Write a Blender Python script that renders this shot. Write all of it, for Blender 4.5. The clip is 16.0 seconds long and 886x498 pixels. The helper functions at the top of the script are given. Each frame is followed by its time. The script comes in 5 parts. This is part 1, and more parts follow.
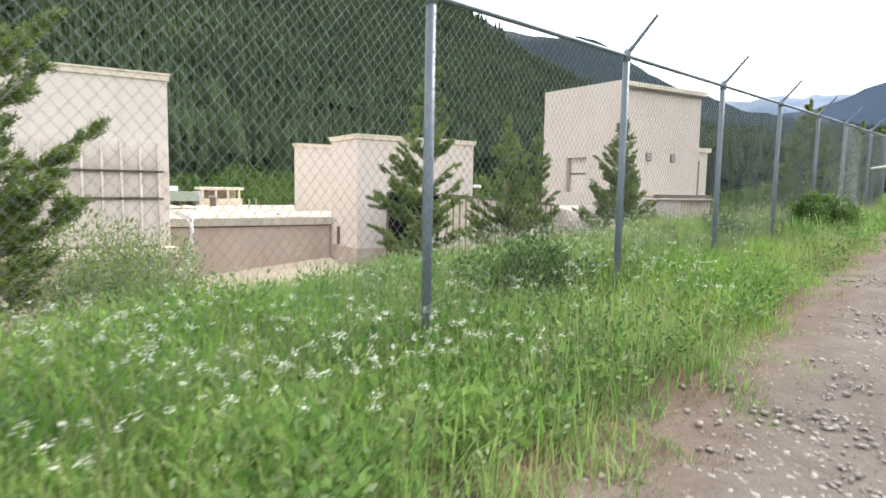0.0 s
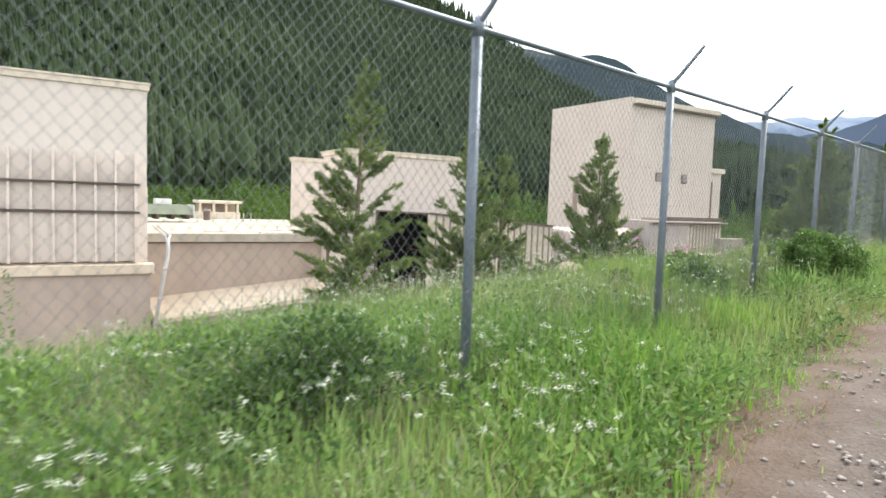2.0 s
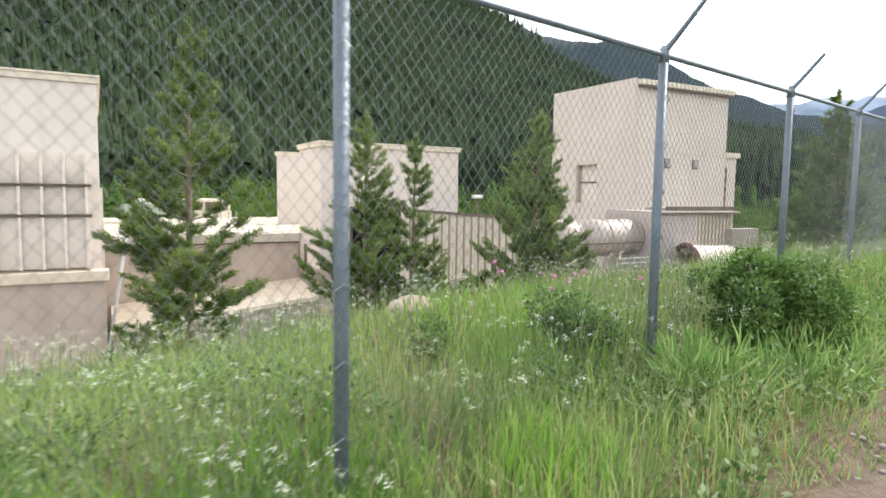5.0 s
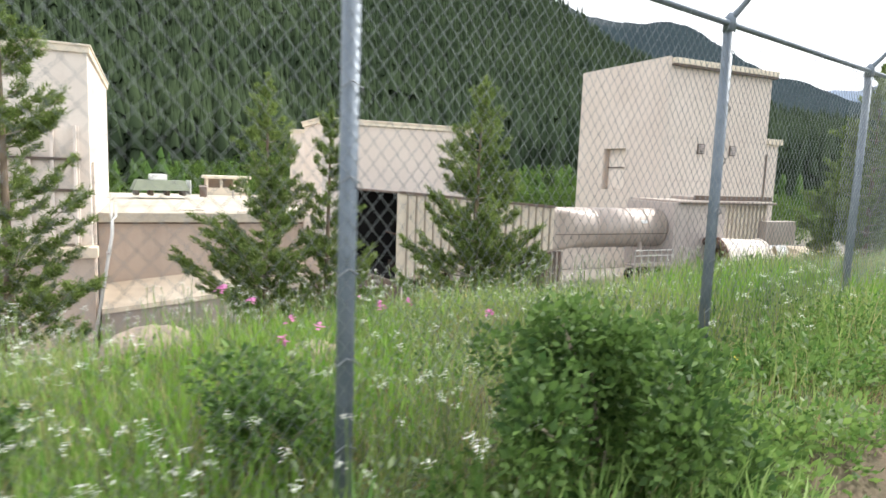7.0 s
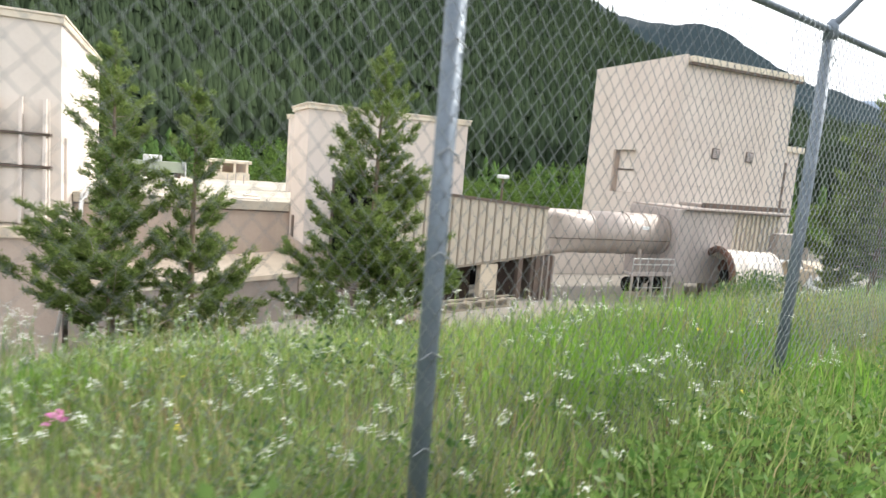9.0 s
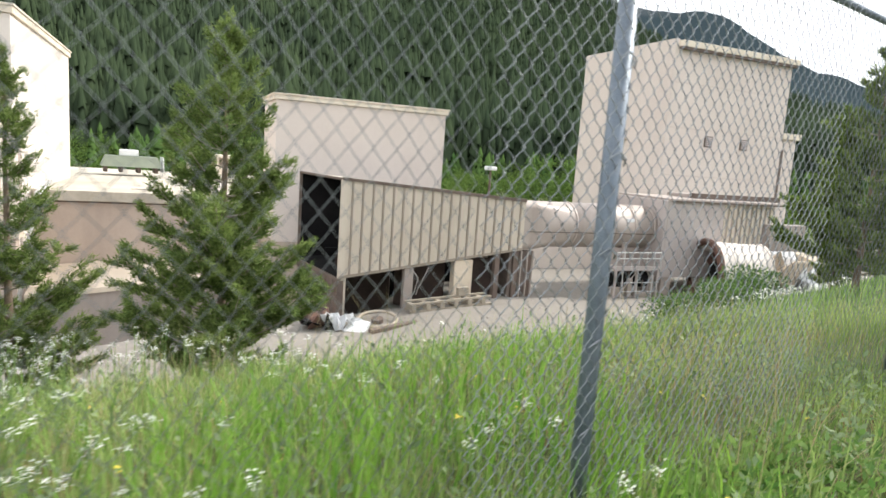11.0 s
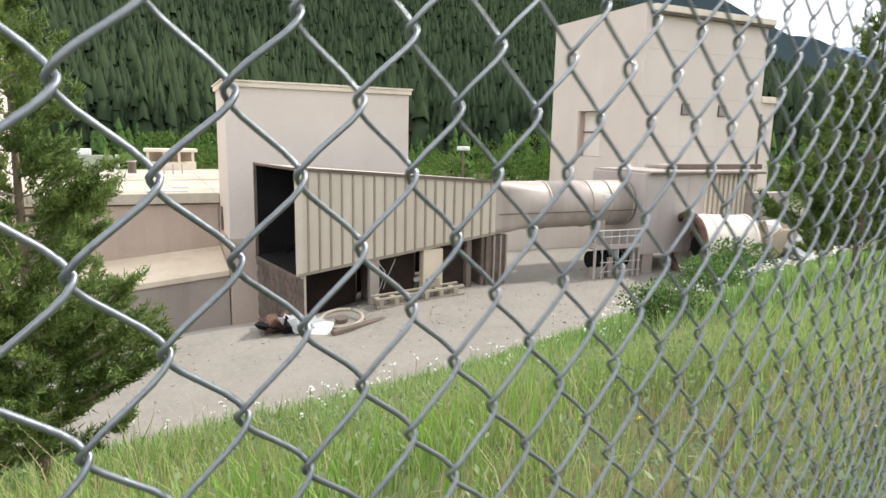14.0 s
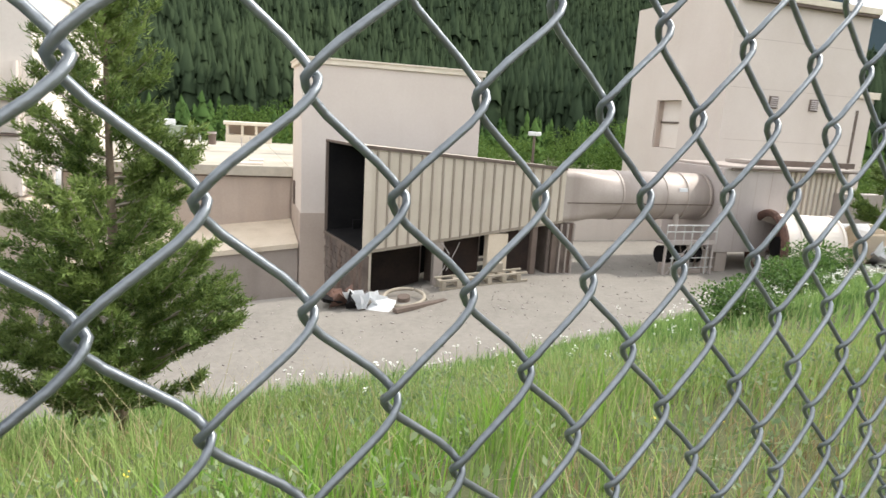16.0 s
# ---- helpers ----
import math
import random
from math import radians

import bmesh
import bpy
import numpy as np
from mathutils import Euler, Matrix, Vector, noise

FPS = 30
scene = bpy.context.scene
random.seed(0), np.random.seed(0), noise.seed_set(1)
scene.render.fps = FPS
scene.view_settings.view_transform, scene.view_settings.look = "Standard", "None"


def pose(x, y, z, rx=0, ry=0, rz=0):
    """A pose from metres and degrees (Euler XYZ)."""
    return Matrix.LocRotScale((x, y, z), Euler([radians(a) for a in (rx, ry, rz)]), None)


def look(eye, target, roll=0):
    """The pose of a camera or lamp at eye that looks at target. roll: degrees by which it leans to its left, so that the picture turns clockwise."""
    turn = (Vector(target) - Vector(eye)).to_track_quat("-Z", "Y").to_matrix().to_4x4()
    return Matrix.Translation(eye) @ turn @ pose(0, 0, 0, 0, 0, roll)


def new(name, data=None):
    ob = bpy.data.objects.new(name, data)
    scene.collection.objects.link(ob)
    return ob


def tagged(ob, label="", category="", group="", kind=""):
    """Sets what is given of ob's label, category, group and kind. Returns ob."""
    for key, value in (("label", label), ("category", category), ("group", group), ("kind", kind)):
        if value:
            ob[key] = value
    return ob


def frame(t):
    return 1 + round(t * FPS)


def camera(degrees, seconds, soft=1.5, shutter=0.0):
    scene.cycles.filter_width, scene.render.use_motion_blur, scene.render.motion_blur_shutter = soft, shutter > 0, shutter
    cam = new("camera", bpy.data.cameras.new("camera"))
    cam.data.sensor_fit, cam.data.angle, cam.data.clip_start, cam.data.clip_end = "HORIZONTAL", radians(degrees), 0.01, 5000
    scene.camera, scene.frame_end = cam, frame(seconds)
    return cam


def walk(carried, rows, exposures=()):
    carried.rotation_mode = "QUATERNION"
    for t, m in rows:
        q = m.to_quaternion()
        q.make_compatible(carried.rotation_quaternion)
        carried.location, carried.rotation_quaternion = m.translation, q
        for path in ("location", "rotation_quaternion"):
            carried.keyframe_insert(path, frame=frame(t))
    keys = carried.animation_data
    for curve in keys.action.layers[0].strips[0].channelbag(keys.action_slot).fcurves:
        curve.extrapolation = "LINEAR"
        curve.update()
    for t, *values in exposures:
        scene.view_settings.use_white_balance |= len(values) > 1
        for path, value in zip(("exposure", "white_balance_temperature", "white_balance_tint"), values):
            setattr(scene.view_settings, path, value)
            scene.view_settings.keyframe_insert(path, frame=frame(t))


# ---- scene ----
cam = camera(70.3, 16.0, shutter=0.4)
PATH = [
    (0, (3.115, -3.334, 2.103), (1.794, -1.846, 1.904), 1.1),
    (0.5, (2.956, -2.553, 2.173), (1.63, -1.065, 2.004), 2.0),
    (1, (2.911, -1.691, 2.252), (1.6, -0.189, 2.097), 2.3),
    (1.5, (2.839, -0.937, 2.285), (1.463, 0.508, 2.153), 3.1),
    (2, (2.815, -0.216, 2.349), (1.451, 1.239, 2.198), 2.1),
    (2.5, (2.737, 0.498, 2.389), (1.473, 2.042, 2.26), 2.5),
    (3, (2.683, 1.276, 2.431), (1.469, 2.859, 2.287), 0.7),
    (5.5, (2.275, 5.261, 2.603), (0.837, 6.638, 2.421), 1.0),
    (6, (2.193, 6.152, 2.615), (0.758, 7.533, 2.441), 1.6),
    (6.5, (2.127, 7.005, 2.663), (0.598, 8.281, 2.479), 0.7),
    (7, (2.105, 7.804, 2.668), (0.614, 9.115, 2.429), 2.1),
    (7.5, (2.027, 8.536, 2.716), (0.468, 9.759, 2.447), 2.0),
    (8, (1.923, 9.278, 2.714), (0.402, 10.544, 2.429), 4.4),
    (8.5, (1.836, 10.075, 2.769), (0.314, 11.342, 2.493), 4.4),
    (9, (1.715, 10.808, 2.794), (0.189, 12.074, 2.532), 4.7),
    (11.5, (1.465, 13.8, 2.953), (-0.062, 15.057, 2.656), 3.8),
    (12, (1.475, 14.275, 2.998), (0.006, 15.596, 2.683), 2.7),
    (12.5, (1.227, 14.742, 2.971), (-0.091, 16.211, 2.647), 2.8),
    (13, (0.87, 15.21, 2.995), (-0.547, 16.578, 2.648), 1.2),
    (13.5, (0.6, 15.27, 2.99), (-0.87, 16.578, 2.633), 2.0),
    (14, (0.353, 15.355, 2.972), (-1.138, 16.642, 2.629), 1.1),
    (14.5, (0.291, 15.366, 2.947), (-1.176, 16.681, 2.604), 2.2),
    (15, (0.263, 15.352, 2.948), (-1.235, 16.625, 2.578), 2.6),
    (15.5, (0.258, 15.342, 2.945), (-1.295, 16.541, 2.558), 2.8),
    (16, (0.257, 15.355, 2.94), (-1.348, 16.478, 2.539), 3.4),
]
walk(cam, [(t, look(eye, target, roll)) for t, eye, target, roll in PATH],
     exposures=[(0.0, 1.22), (3.0, 1.18), (6.0, 1.17), (9.0, 1.12), (12.5, 1.0), (16.0, 0.97)])

# ---- light ----
scene.view_settings.exposure = 1.1
SUN_AZ, SUN_EL = 12.0, 42.0          # degrees from +y towards +x, and above the horizon
world = bpy.data.worlds.new("sky")
scene.world = world
world.use_nodes = True
wn, wl = world.node_tree.nodes, world.node_tree.links
wn.clear()
sky = wn.new("ShaderNodeTexSky")
sky.sky_type, sky.sun_disc = "NISHITA", False
sky.sun_elevation, sky.sun_rotation = radians(SUN_EL), radians(SUN_AZ)
sky.air_density, sky.dust_density, sky.altitude = 1.0, 4.0, 2800
cloud_tex = wn.new("ShaderNodeTexNoise")
cloud_tex.inputs["Scale"].default_value, cloud_tex.inputs["Detail"].default_value = 2.2, 5.0
ramp = wn.new("ShaderNodeValToRGB")
ramp.color_ramp.elements[0].position, ramp.color_ramp.elements[0].color = 0.3, (9.3, 9.6, 10.2, 1)
ramp.color_ramp.elements[1].position, ramp.color_ramp.elements[1].color = 0.72, (12.2, 12.2, 12.2, 1)
mix = wn.new("ShaderNodeMixRGB")
mix.inputs["Fac"].default_value = 0.85
bg = wn.new("ShaderNodeBackground")
bg.inputs["Strength"].default_value = 0.095
wo = wn.new("ShaderNodeOutputWorld")
wl.new(cloud_tex.outputs["Fac"], ramp.inputs["Fac"])
wl.new(sky.outputs["Color"], mix.inputs["Color1"])
wl.new(ramp.outputs["Color"], mix.inputs["Color2"])
wl.new(mix.outputs["Color"], bg.inputs["Color"])
wl.new(bg.outputs["Background"], wo.inputs["Surface"])
sun = new("sun", bpy.data.lights.new("sun", "SUN"))
sun.data.energy, sun.data.angle, sun.data.color = 2.3, radians(2.0), (1.0, 0.95, 0.87)
sdir = Vector((math.sin(radians(SUN_AZ)) * math.cos(radians(SUN_EL)), math.cos(radians(SUN_AZ)) * math.cos(radians(SUN_EL)), math.sin(radians(SUN_EL))))
sun.matrix_world = look(sdir * 100, (0, 0, 0))


# ---- materials ----
def material(name, c1, c2, rough=0.8, metal=0.0, scale=3.0, fine=40.0, bump=0.2, streak=0.0, stain=None, island=0.0, obrand=0.0, translucent=0.0, dist=0.02, spec=0.5):
    """Two colours mixed by large and fine noise, with bump, optional streaks, stain colour and per-piece variation."""
    m = bpy.data.materials.new(name)
    m.use_nodes = True
    n, l = m.node_tree.nodes, m.node_tree.links
    b = n["Principled BSDF"]
    b.inputs["Roughness"].default_value, b.inputs["Metallic"].default_value = rough, metal
    b.inputs["Specular IOR Level"].default_value = spec
    geo = n.new("ShaderNodeNewGeometry")
    big, small = n.new("ShaderNodeTexNoise"), n.new("ShaderNodeTexNoise")
    big.inputs["Scale"].default_value, big.inputs["Detail"].default_value = scale, 6.0
    small.inputs["Scale"].default_value, small.inputs["Detail"].default_value = fine, 4.0
    l.new(geo.outputs["Position"], big.inputs["Vector"])
    l.new(geo.outputs["Position"], small.inputs["Vector"])
    add = n.new("ShaderNodeMath")
    add.operation = "MULTIPLY_ADD"
    add.inputs[1].default_value = 0.45
    l.new(small.outputs["Fac"], add.inputs[0])
    l.new(big.outputs["Fac"], add.inputs[2])
    fac = add
    for amount, out in ((island, "Random Per Island"), (obrand, "")):
        if amount:
            src = geo.outputs[out] if out else n.new("ShaderNodeObjectInfo").outputs["Random"]
            more = n.new("ShaderNodeMath")
            more.operation = "MULTIPLY_ADD"
            more.inputs[1].default_value = amount
            l.new(src, more.inputs[0])
            l.new(fac.outputs[0], more.inputs[2])
            off = n.new("ShaderNodeMath")
            off.operation, off.inputs[1].default_value = "SUBTRACT", amount / 2
            l.new(more.outputs[0], off.inputs[0])
            fac = off
    rg = n.new("ShaderNodeMapRange")
    rg.inputs["From Min"].default_value, rg.inputs["From Max"].default_value = 0.45, 1.0
    l.new(fac.outputs[0], rg.inputs["Value"])
    cm = n.new("ShaderNodeMixRGB")
    cm.inputs["Color1"].default_value, cm.inputs["Color2"].default_value = (*c1, 1), (*c2, 1)
    l.new(rg.outputs["Result"], cm.inputs["Fac"])
    col = cm.outputs["Color"]
    if streak:
        mp = n.new("ShaderNodeMapping")
        mp.inputs["Scale"].default_value = (0.7, 0.7, 0.06)
        st = n.new("ShaderNodeTexNoise")
        st.inputs["Scale"].default_value, st.inputs["Detail"].default_value = 1.3, 8.0
        l.new(geo.outputs["Position"], mp.inputs["Vector"])
        l.new(mp.outputs["Vector"], st.inputs["Vector"])
        sr = n.new("ShaderNodeMapRange")
        sr.inputs["From Min"].default_value, sr.inputs["From Max"].default_value = 0.5, 0.75
        sr.inputs["To Max"].default_value = streak
        l.new(st.outputs["Fac"], sr.inputs["Value"])
        sm = n.new("ShaderNodeMixRGB")
        sm.inputs["Color2"].default_value = (*(stain or tuple(c * 0.55 for c in c1)), 1)
        l.new(sr.outputs["Result"], sm.inputs["Fac"])
        l.new(col, sm.inputs["Color1"])
        col = sm.outputs["Color"]
    l.new(col, b.inputs["Base Color"])
    if bump:
        bp = n.new("ShaderNodeBump")
        bp.inputs["Strength"].default_value, bp.inputs["Distance"].default_value = bump, dist
        l.new(small.outputs["Fac"], bp.inputs["Height"])
        l.new(bp.outputs["Normal"], b.inputs["Normal"])
    if translucent:
        tr = n.new("ShaderNodeBsdfTranslucent")
        ms = n.new("ShaderNodeMixShader")
        ms.inputs["Fac"].default_value = translucent
        l.new(col, tr.inputs["Color"])
        l.new(b.outputs["BSDF"], ms.inputs[1])
        l.new(tr.outputs["BSDF"], ms.inputs[2])
        l.new(ms.outputs["Shader"], n["Material Output"].inputs["Surface"])
    return m


STUCCO = material("beige_stucco", (0.60, 0.525, 0.47), (0.67, 0.60, 0.545), 0.9, scale=0.25, fine=7.0, bump=0.25, streak=0.12, stain=(0.50, 0.42, 0.36))
ROOFING = material("cream_roofing", (0.37, 0.33, 0.265), (0.53, 0.49, 0.415), 0.92, scale=0.35, fine=5.0, bump=0.3, streak=0.2)
STUCCO_PALE = material("pale_stucco", (0.66, 0.59, 0.53), (0.74, 0.68, 0.62), 0.9, scale=0.3, fine=7.0, bump=0.2, streak=0.18)
CORNICE = material("cream_cornice", (0.66, 0.58, 0.47), (0.74, 0.67, 0.56), 0.85, scale=0.6, fine=9.0, bump=0.2, streak=0.25)
BROWN = material("brown_render", (0.40, 0.325, 0.275), (0.48, 0.40, 0.34), 0.92, scale=0.4, fine=8.0, bump=0.25, streak=0.25)
CONCRETE = material("pale_concrete", (0.58, 0.49, 0.38), (0.70, 0.61, 0.49), 0.92, scale=0.5, fine=9.0, bump=0.35, streak=0.35, stain=(0.42, 0.33, 0.23))
DARKCONC = material("weathered_concrete", (0.30, 0.255, 0.225), (0.38, 0.33, 0.295), 0.95, scale=0.5, fine=9.0, bump=0.4, streak=0.25)
PANEL = material("beige_sheet_metal", (0.50, 0.44, 0.36), (0.59, 0.53, 0.44), 0.6, 0.0, scale=0.5, fine=14.0, bump=0.08, streak=0.3, stain=(0.35, 0.28, 0.21))
# Darker than the panel: shade at ribs and bottom edge put into colour
RIB = material("rib_shade_metal", (0.26, 0.22, 0.175), (0.33, 0.28, 0.23), 0.6, scale=0.6, fine=14.0, bump=0.08)
DUCT = material("taupe_painted_steel", (0.35, 0.295, 0.262), (0.44, 0.385, 0.35), 0.5, 0.1, scale=0.5, fine=10.0, bump=0.12, streak=0.5, stain=(0.21, 0.165, 0.14))
GREYSTEEL = material("grey_taupe_steel", (0.40, 0.35, 0.33), (0.47, 0.42, 0.40), 0.55, 0.1, scale=0.5, fine=12.0, bump=0.1, streak=0.3, stain=(0.30, 0.25, 0.225))
# Near-black; also stands in for deep shade in and below the duct
BLACK = material("black_steel_and_deep_shade", (0.004, 0.004, 0.005), (0.012, 0.011, 0.011), 0.9, scale=0.8, fine=9.0, bump=0.3, spec=0.15)
RUST = material("rusty_steel", (0.055, 0.03, 0.025), (0.16, 0.085, 0.06), 0.85, 0.2, scale=2.0, fine=25.0, bump=0.4)
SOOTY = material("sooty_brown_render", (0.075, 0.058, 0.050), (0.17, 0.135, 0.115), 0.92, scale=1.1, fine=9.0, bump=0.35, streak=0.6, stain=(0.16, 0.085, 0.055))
# Rust colour with the shade of the bays put into it
INFILL = material("shade_dark_rusty_sheet", (0.022, 0.016, 0.014), (0.060, 0.036, 0.028), 0.85, scale=1.0, fine=9.0, bump=0.25)
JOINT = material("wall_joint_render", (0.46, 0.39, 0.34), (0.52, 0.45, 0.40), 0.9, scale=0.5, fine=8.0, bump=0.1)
GREENHERB = material("fresh_broad_leaf", (0.085, 0.185, 0.042), (0.235, 0.36, 0.095), 0.6, scale=1.4, fine=9.0, bump=0.0, island=0.5, translucent=0.38, spec=0.3)
DARKTRIM = material("dark_brown_trim", (0.10, 0.075, 0.06), (0.16, 0.12, 0.10), 0.8, scale=1.0, fine=14.0, bump=0.15)
WOOD = material("weathered_timber", (0.27, 0.235, 0.185), (0.41, 0.36, 0.29), 0.9, scale=2.0, fine=30.0, bump=0.3)
WHITE = material("dull_white_plastic", (0.62, 0.64, 0.66), (0.78, 0.79, 0.80), 0.6, scale=2.0, fine=20.0, bump=0.3)
GREENROOF = material("grey_green_sheet", (0.19, 0.22, 0.17), (0.26, 0.30, 0.23), 0.7, scale=1.0, fine=14.0, bump=0.1)
GALV = material("galvanised_steel", (0.125, 0.16, 0.20), (0.20, 0.235, 0.28), 0.5, 0.35, scale=7.0, fine=90.0, bump=0.12)
WIRE = material("galvanised_wire", (0.155, 0.172, 0.188), (0.29, 0.315, 0.335), 0.40, 0.7, scale=9.0, fine=220.0, bump=0.2, dist=0.002)
RAILM = material("light_rail_steel", (0.45, 0.45, 0.44), (0.58, 0.58, 0.57), 0.5, 0.3, scale=3.0, fine=40.0, bump=0.1)
BARK = material("pine_bark", (0.13, 0.095, 0.07), (0.24, 0.18, 0.13), 0.95, scale=8.0, fine=60.0, bump=0.6)
TWIG = material("grey_pine_twig", (0.27, 0.23, 0.18), (0.40, 0.35, 0.28), 0.95, scale=8.0, fine=60.0, bump=0.4)
NEEDLE = material("pine_needles", (0.080, 0.130, 0.036), (0.25, 0.325, 0.095), 0.6, scale=1.6, fine=9.0, bump=0.0, island=0.5, translucent=0.35, spec=0.25)
LEAF = material("dark_shrub_leaf", (0.048, 0.105, 0.028), (0.15, 0.25, 0.065), 0.55, scale=2.0, fine=12.0, bump=0.0, island=0.6, translucent=0.35, spec=0.3)
LEAF_PALE = material("pale_willow_leaf", (0.13, 0.20, 0.07), (0.30, 0.39, 0.16), 0.6, scale=2.0, fine=12.0, bump=0.0, island=0.6, translucent=0.4, spec=0.3)
GRASS = material("meadow_grass", (0.105, 0.215, 0.052), (0.33, 0.455, 0.155), 0.6, scale=0.45, fine=5.0, bump=0.0, island=0.6, translucent=0.42, spec=0.3)
GRASS_PALE = material("pale_meadow_grass", (0.145, 0.235, 0.058), (0.37, 0.475, 0.16), 0.65, scale=0.45, fine=5.0, bump=0.0, island=0.55, translucent=0.42, spec=0.3)
GRASS_LUSH = material("lush_grass", (0.11, 0.26, 0.03), (0.27, 0.45, 0.075), 0.55, scale=0.7, fine=5.0, bump=0.0, island=0.5, translucent=0.45, spec=0.3)
GRASS_DRY = material("dry_grass", (0.26, 0.23, 0.10), (0.48, 0.41, 0.23), 0.75, scale=1.0, fine=8.0, bump=0.0, island=0.6, translucent=0.3)
DRY_RED = material("reddish_dry_grass", (0.20, 0.13, 0.06), (0.38, 0.27, 0.14), 0.75, scale=1.0, fine=8.0, bump=0.0, island=0.6, translucent=0.3)
FORB = material("grey_green_forb", (0.14, 0.21, 0.10), (0.31, 0.38, 0.21), 0.65, scale=1.0, fine=8.0, bump=0.0, island=0.6, translucent=0.35, spec=0.3)
PETAL = material("white_petals", (0.72, 0.74, 0.66), (0.86, 0.87, 0.82), 0.7, scale=5.0, fine=50.0, bump=0.0, island=0.3, translucent=0.3)
PINK = material("pink_petals", (0.55, 0.14, 0.38), (0.70, 0.28, 0.52), 0.7, scale=5.0, fine=50.0, bump=0.0, island=0.3, translucent=0.3)
YELLOW = material("yellow_petals", (0.65, 0.50, 0.04), (0.80, 0.66, 0.10), 0.7, scale=5.0, fine=50.0, bump=0.0, island=0.3)
STONE = material("grey_road_stone", (0.20, 0.175, 0.16), (0.40, 0.36, 0.33), 0.9, scale=5.0, fine=40.0, bump=0.5, island=0.5)
BOULDER = material("pale_boulder", (0.25, 0.195, 0.16), (0.38, 0.305, 0.25), 0.92, scale=3.0, fine=22.0, bump=0.6)
FOREST = material("far_conifers", (0.021, 0.033, 0.021), (0.050, 0.071, 0.036), 0.9, scale=0.010, fine=0.09, bump=0.0, island=0.10, spec=0.0)
HILL_WOOD = material("far_wooded_slope", (0.024, 0.036, 0.023), (0.038, 0.056, 0.029), 0.95, scale=0.010, fine=0.09, bump=0.0, spec=0.0)
YOUNG = material("young_conifers", (0.030, 0.062, 0.020), (0.085, 0.140, 0.040), 0.9, scale=0.05, fine=0.3, bump=0.0, island=0.2, spec=0.0)
ASPEN = material("far_pale_shrubs", (0.050, 0.098, 0.020), (0.135, 0.205, 0.050), 0.85, scale=0.07, fine=0.5, bump=0.0, island=0.3, translucent=0.25, spec=0.1)


def snow_hill(name, low, rock, snow, level):
    """A far mountain: wooded low down, rock with patches of snow above."""
    m = material(name, low, tuple(c * 1.25 for c in low), 0.95, scale=0.004, fine=0.03, bump=0.0, spec=0.0)
    n, l = m.node_tree.nodes, m.node_tree.links
    b = n["Principled BSDF"]
    base = b.inputs["Base Color"].links[0].from_socket
    geo = n.new("ShaderNodeNewGeometry")
    sep = n.new("ShaderNodeSeparateXYZ")
    l.new(geo.outputs["Position"], sep.inputs["Vector"])
    no = n.new("ShaderNodeTexNoise")
    no.inputs["Scale"].default_value, no.inputs["Detail"].default_value = 0.006, 9.0
    l.new(geo.outputs["Position"], no.inputs["Vector"])
    hi = n.new("ShaderNodeMath")
    hi.operation, hi.inputs[1].default_value = "MULTIPLY_ADD", 260.0
    l.new(no.outputs["Fac"], hi.inputs[0])
    l.new(sep.outputs["Z"], hi.inputs[2])
    for colour, lo_z, hi_z in ((rock, level + 90, level + 150), (snow, level + 175, level + 200)):
        mr = n.new("ShaderNodeMapRange")
        mr.inputs["From Min"].default_value, mr.inputs["From Max"].default_value = lo_z, hi_z
        l.new(hi.outputs[0], mr.inputs["Value"])
        mx = n.new("ShaderNodeMixRGB")
        mx.inputs["Color2"].default_value = (*colour, 1)
        l.new(mr.outputs["Result"], mx.inputs["Fac"])
        l.new(base, mx.inputs["Color1"])
        base = mx.outputs["Color"]
    l.new(base, b.inputs["Base Color"])
    return m


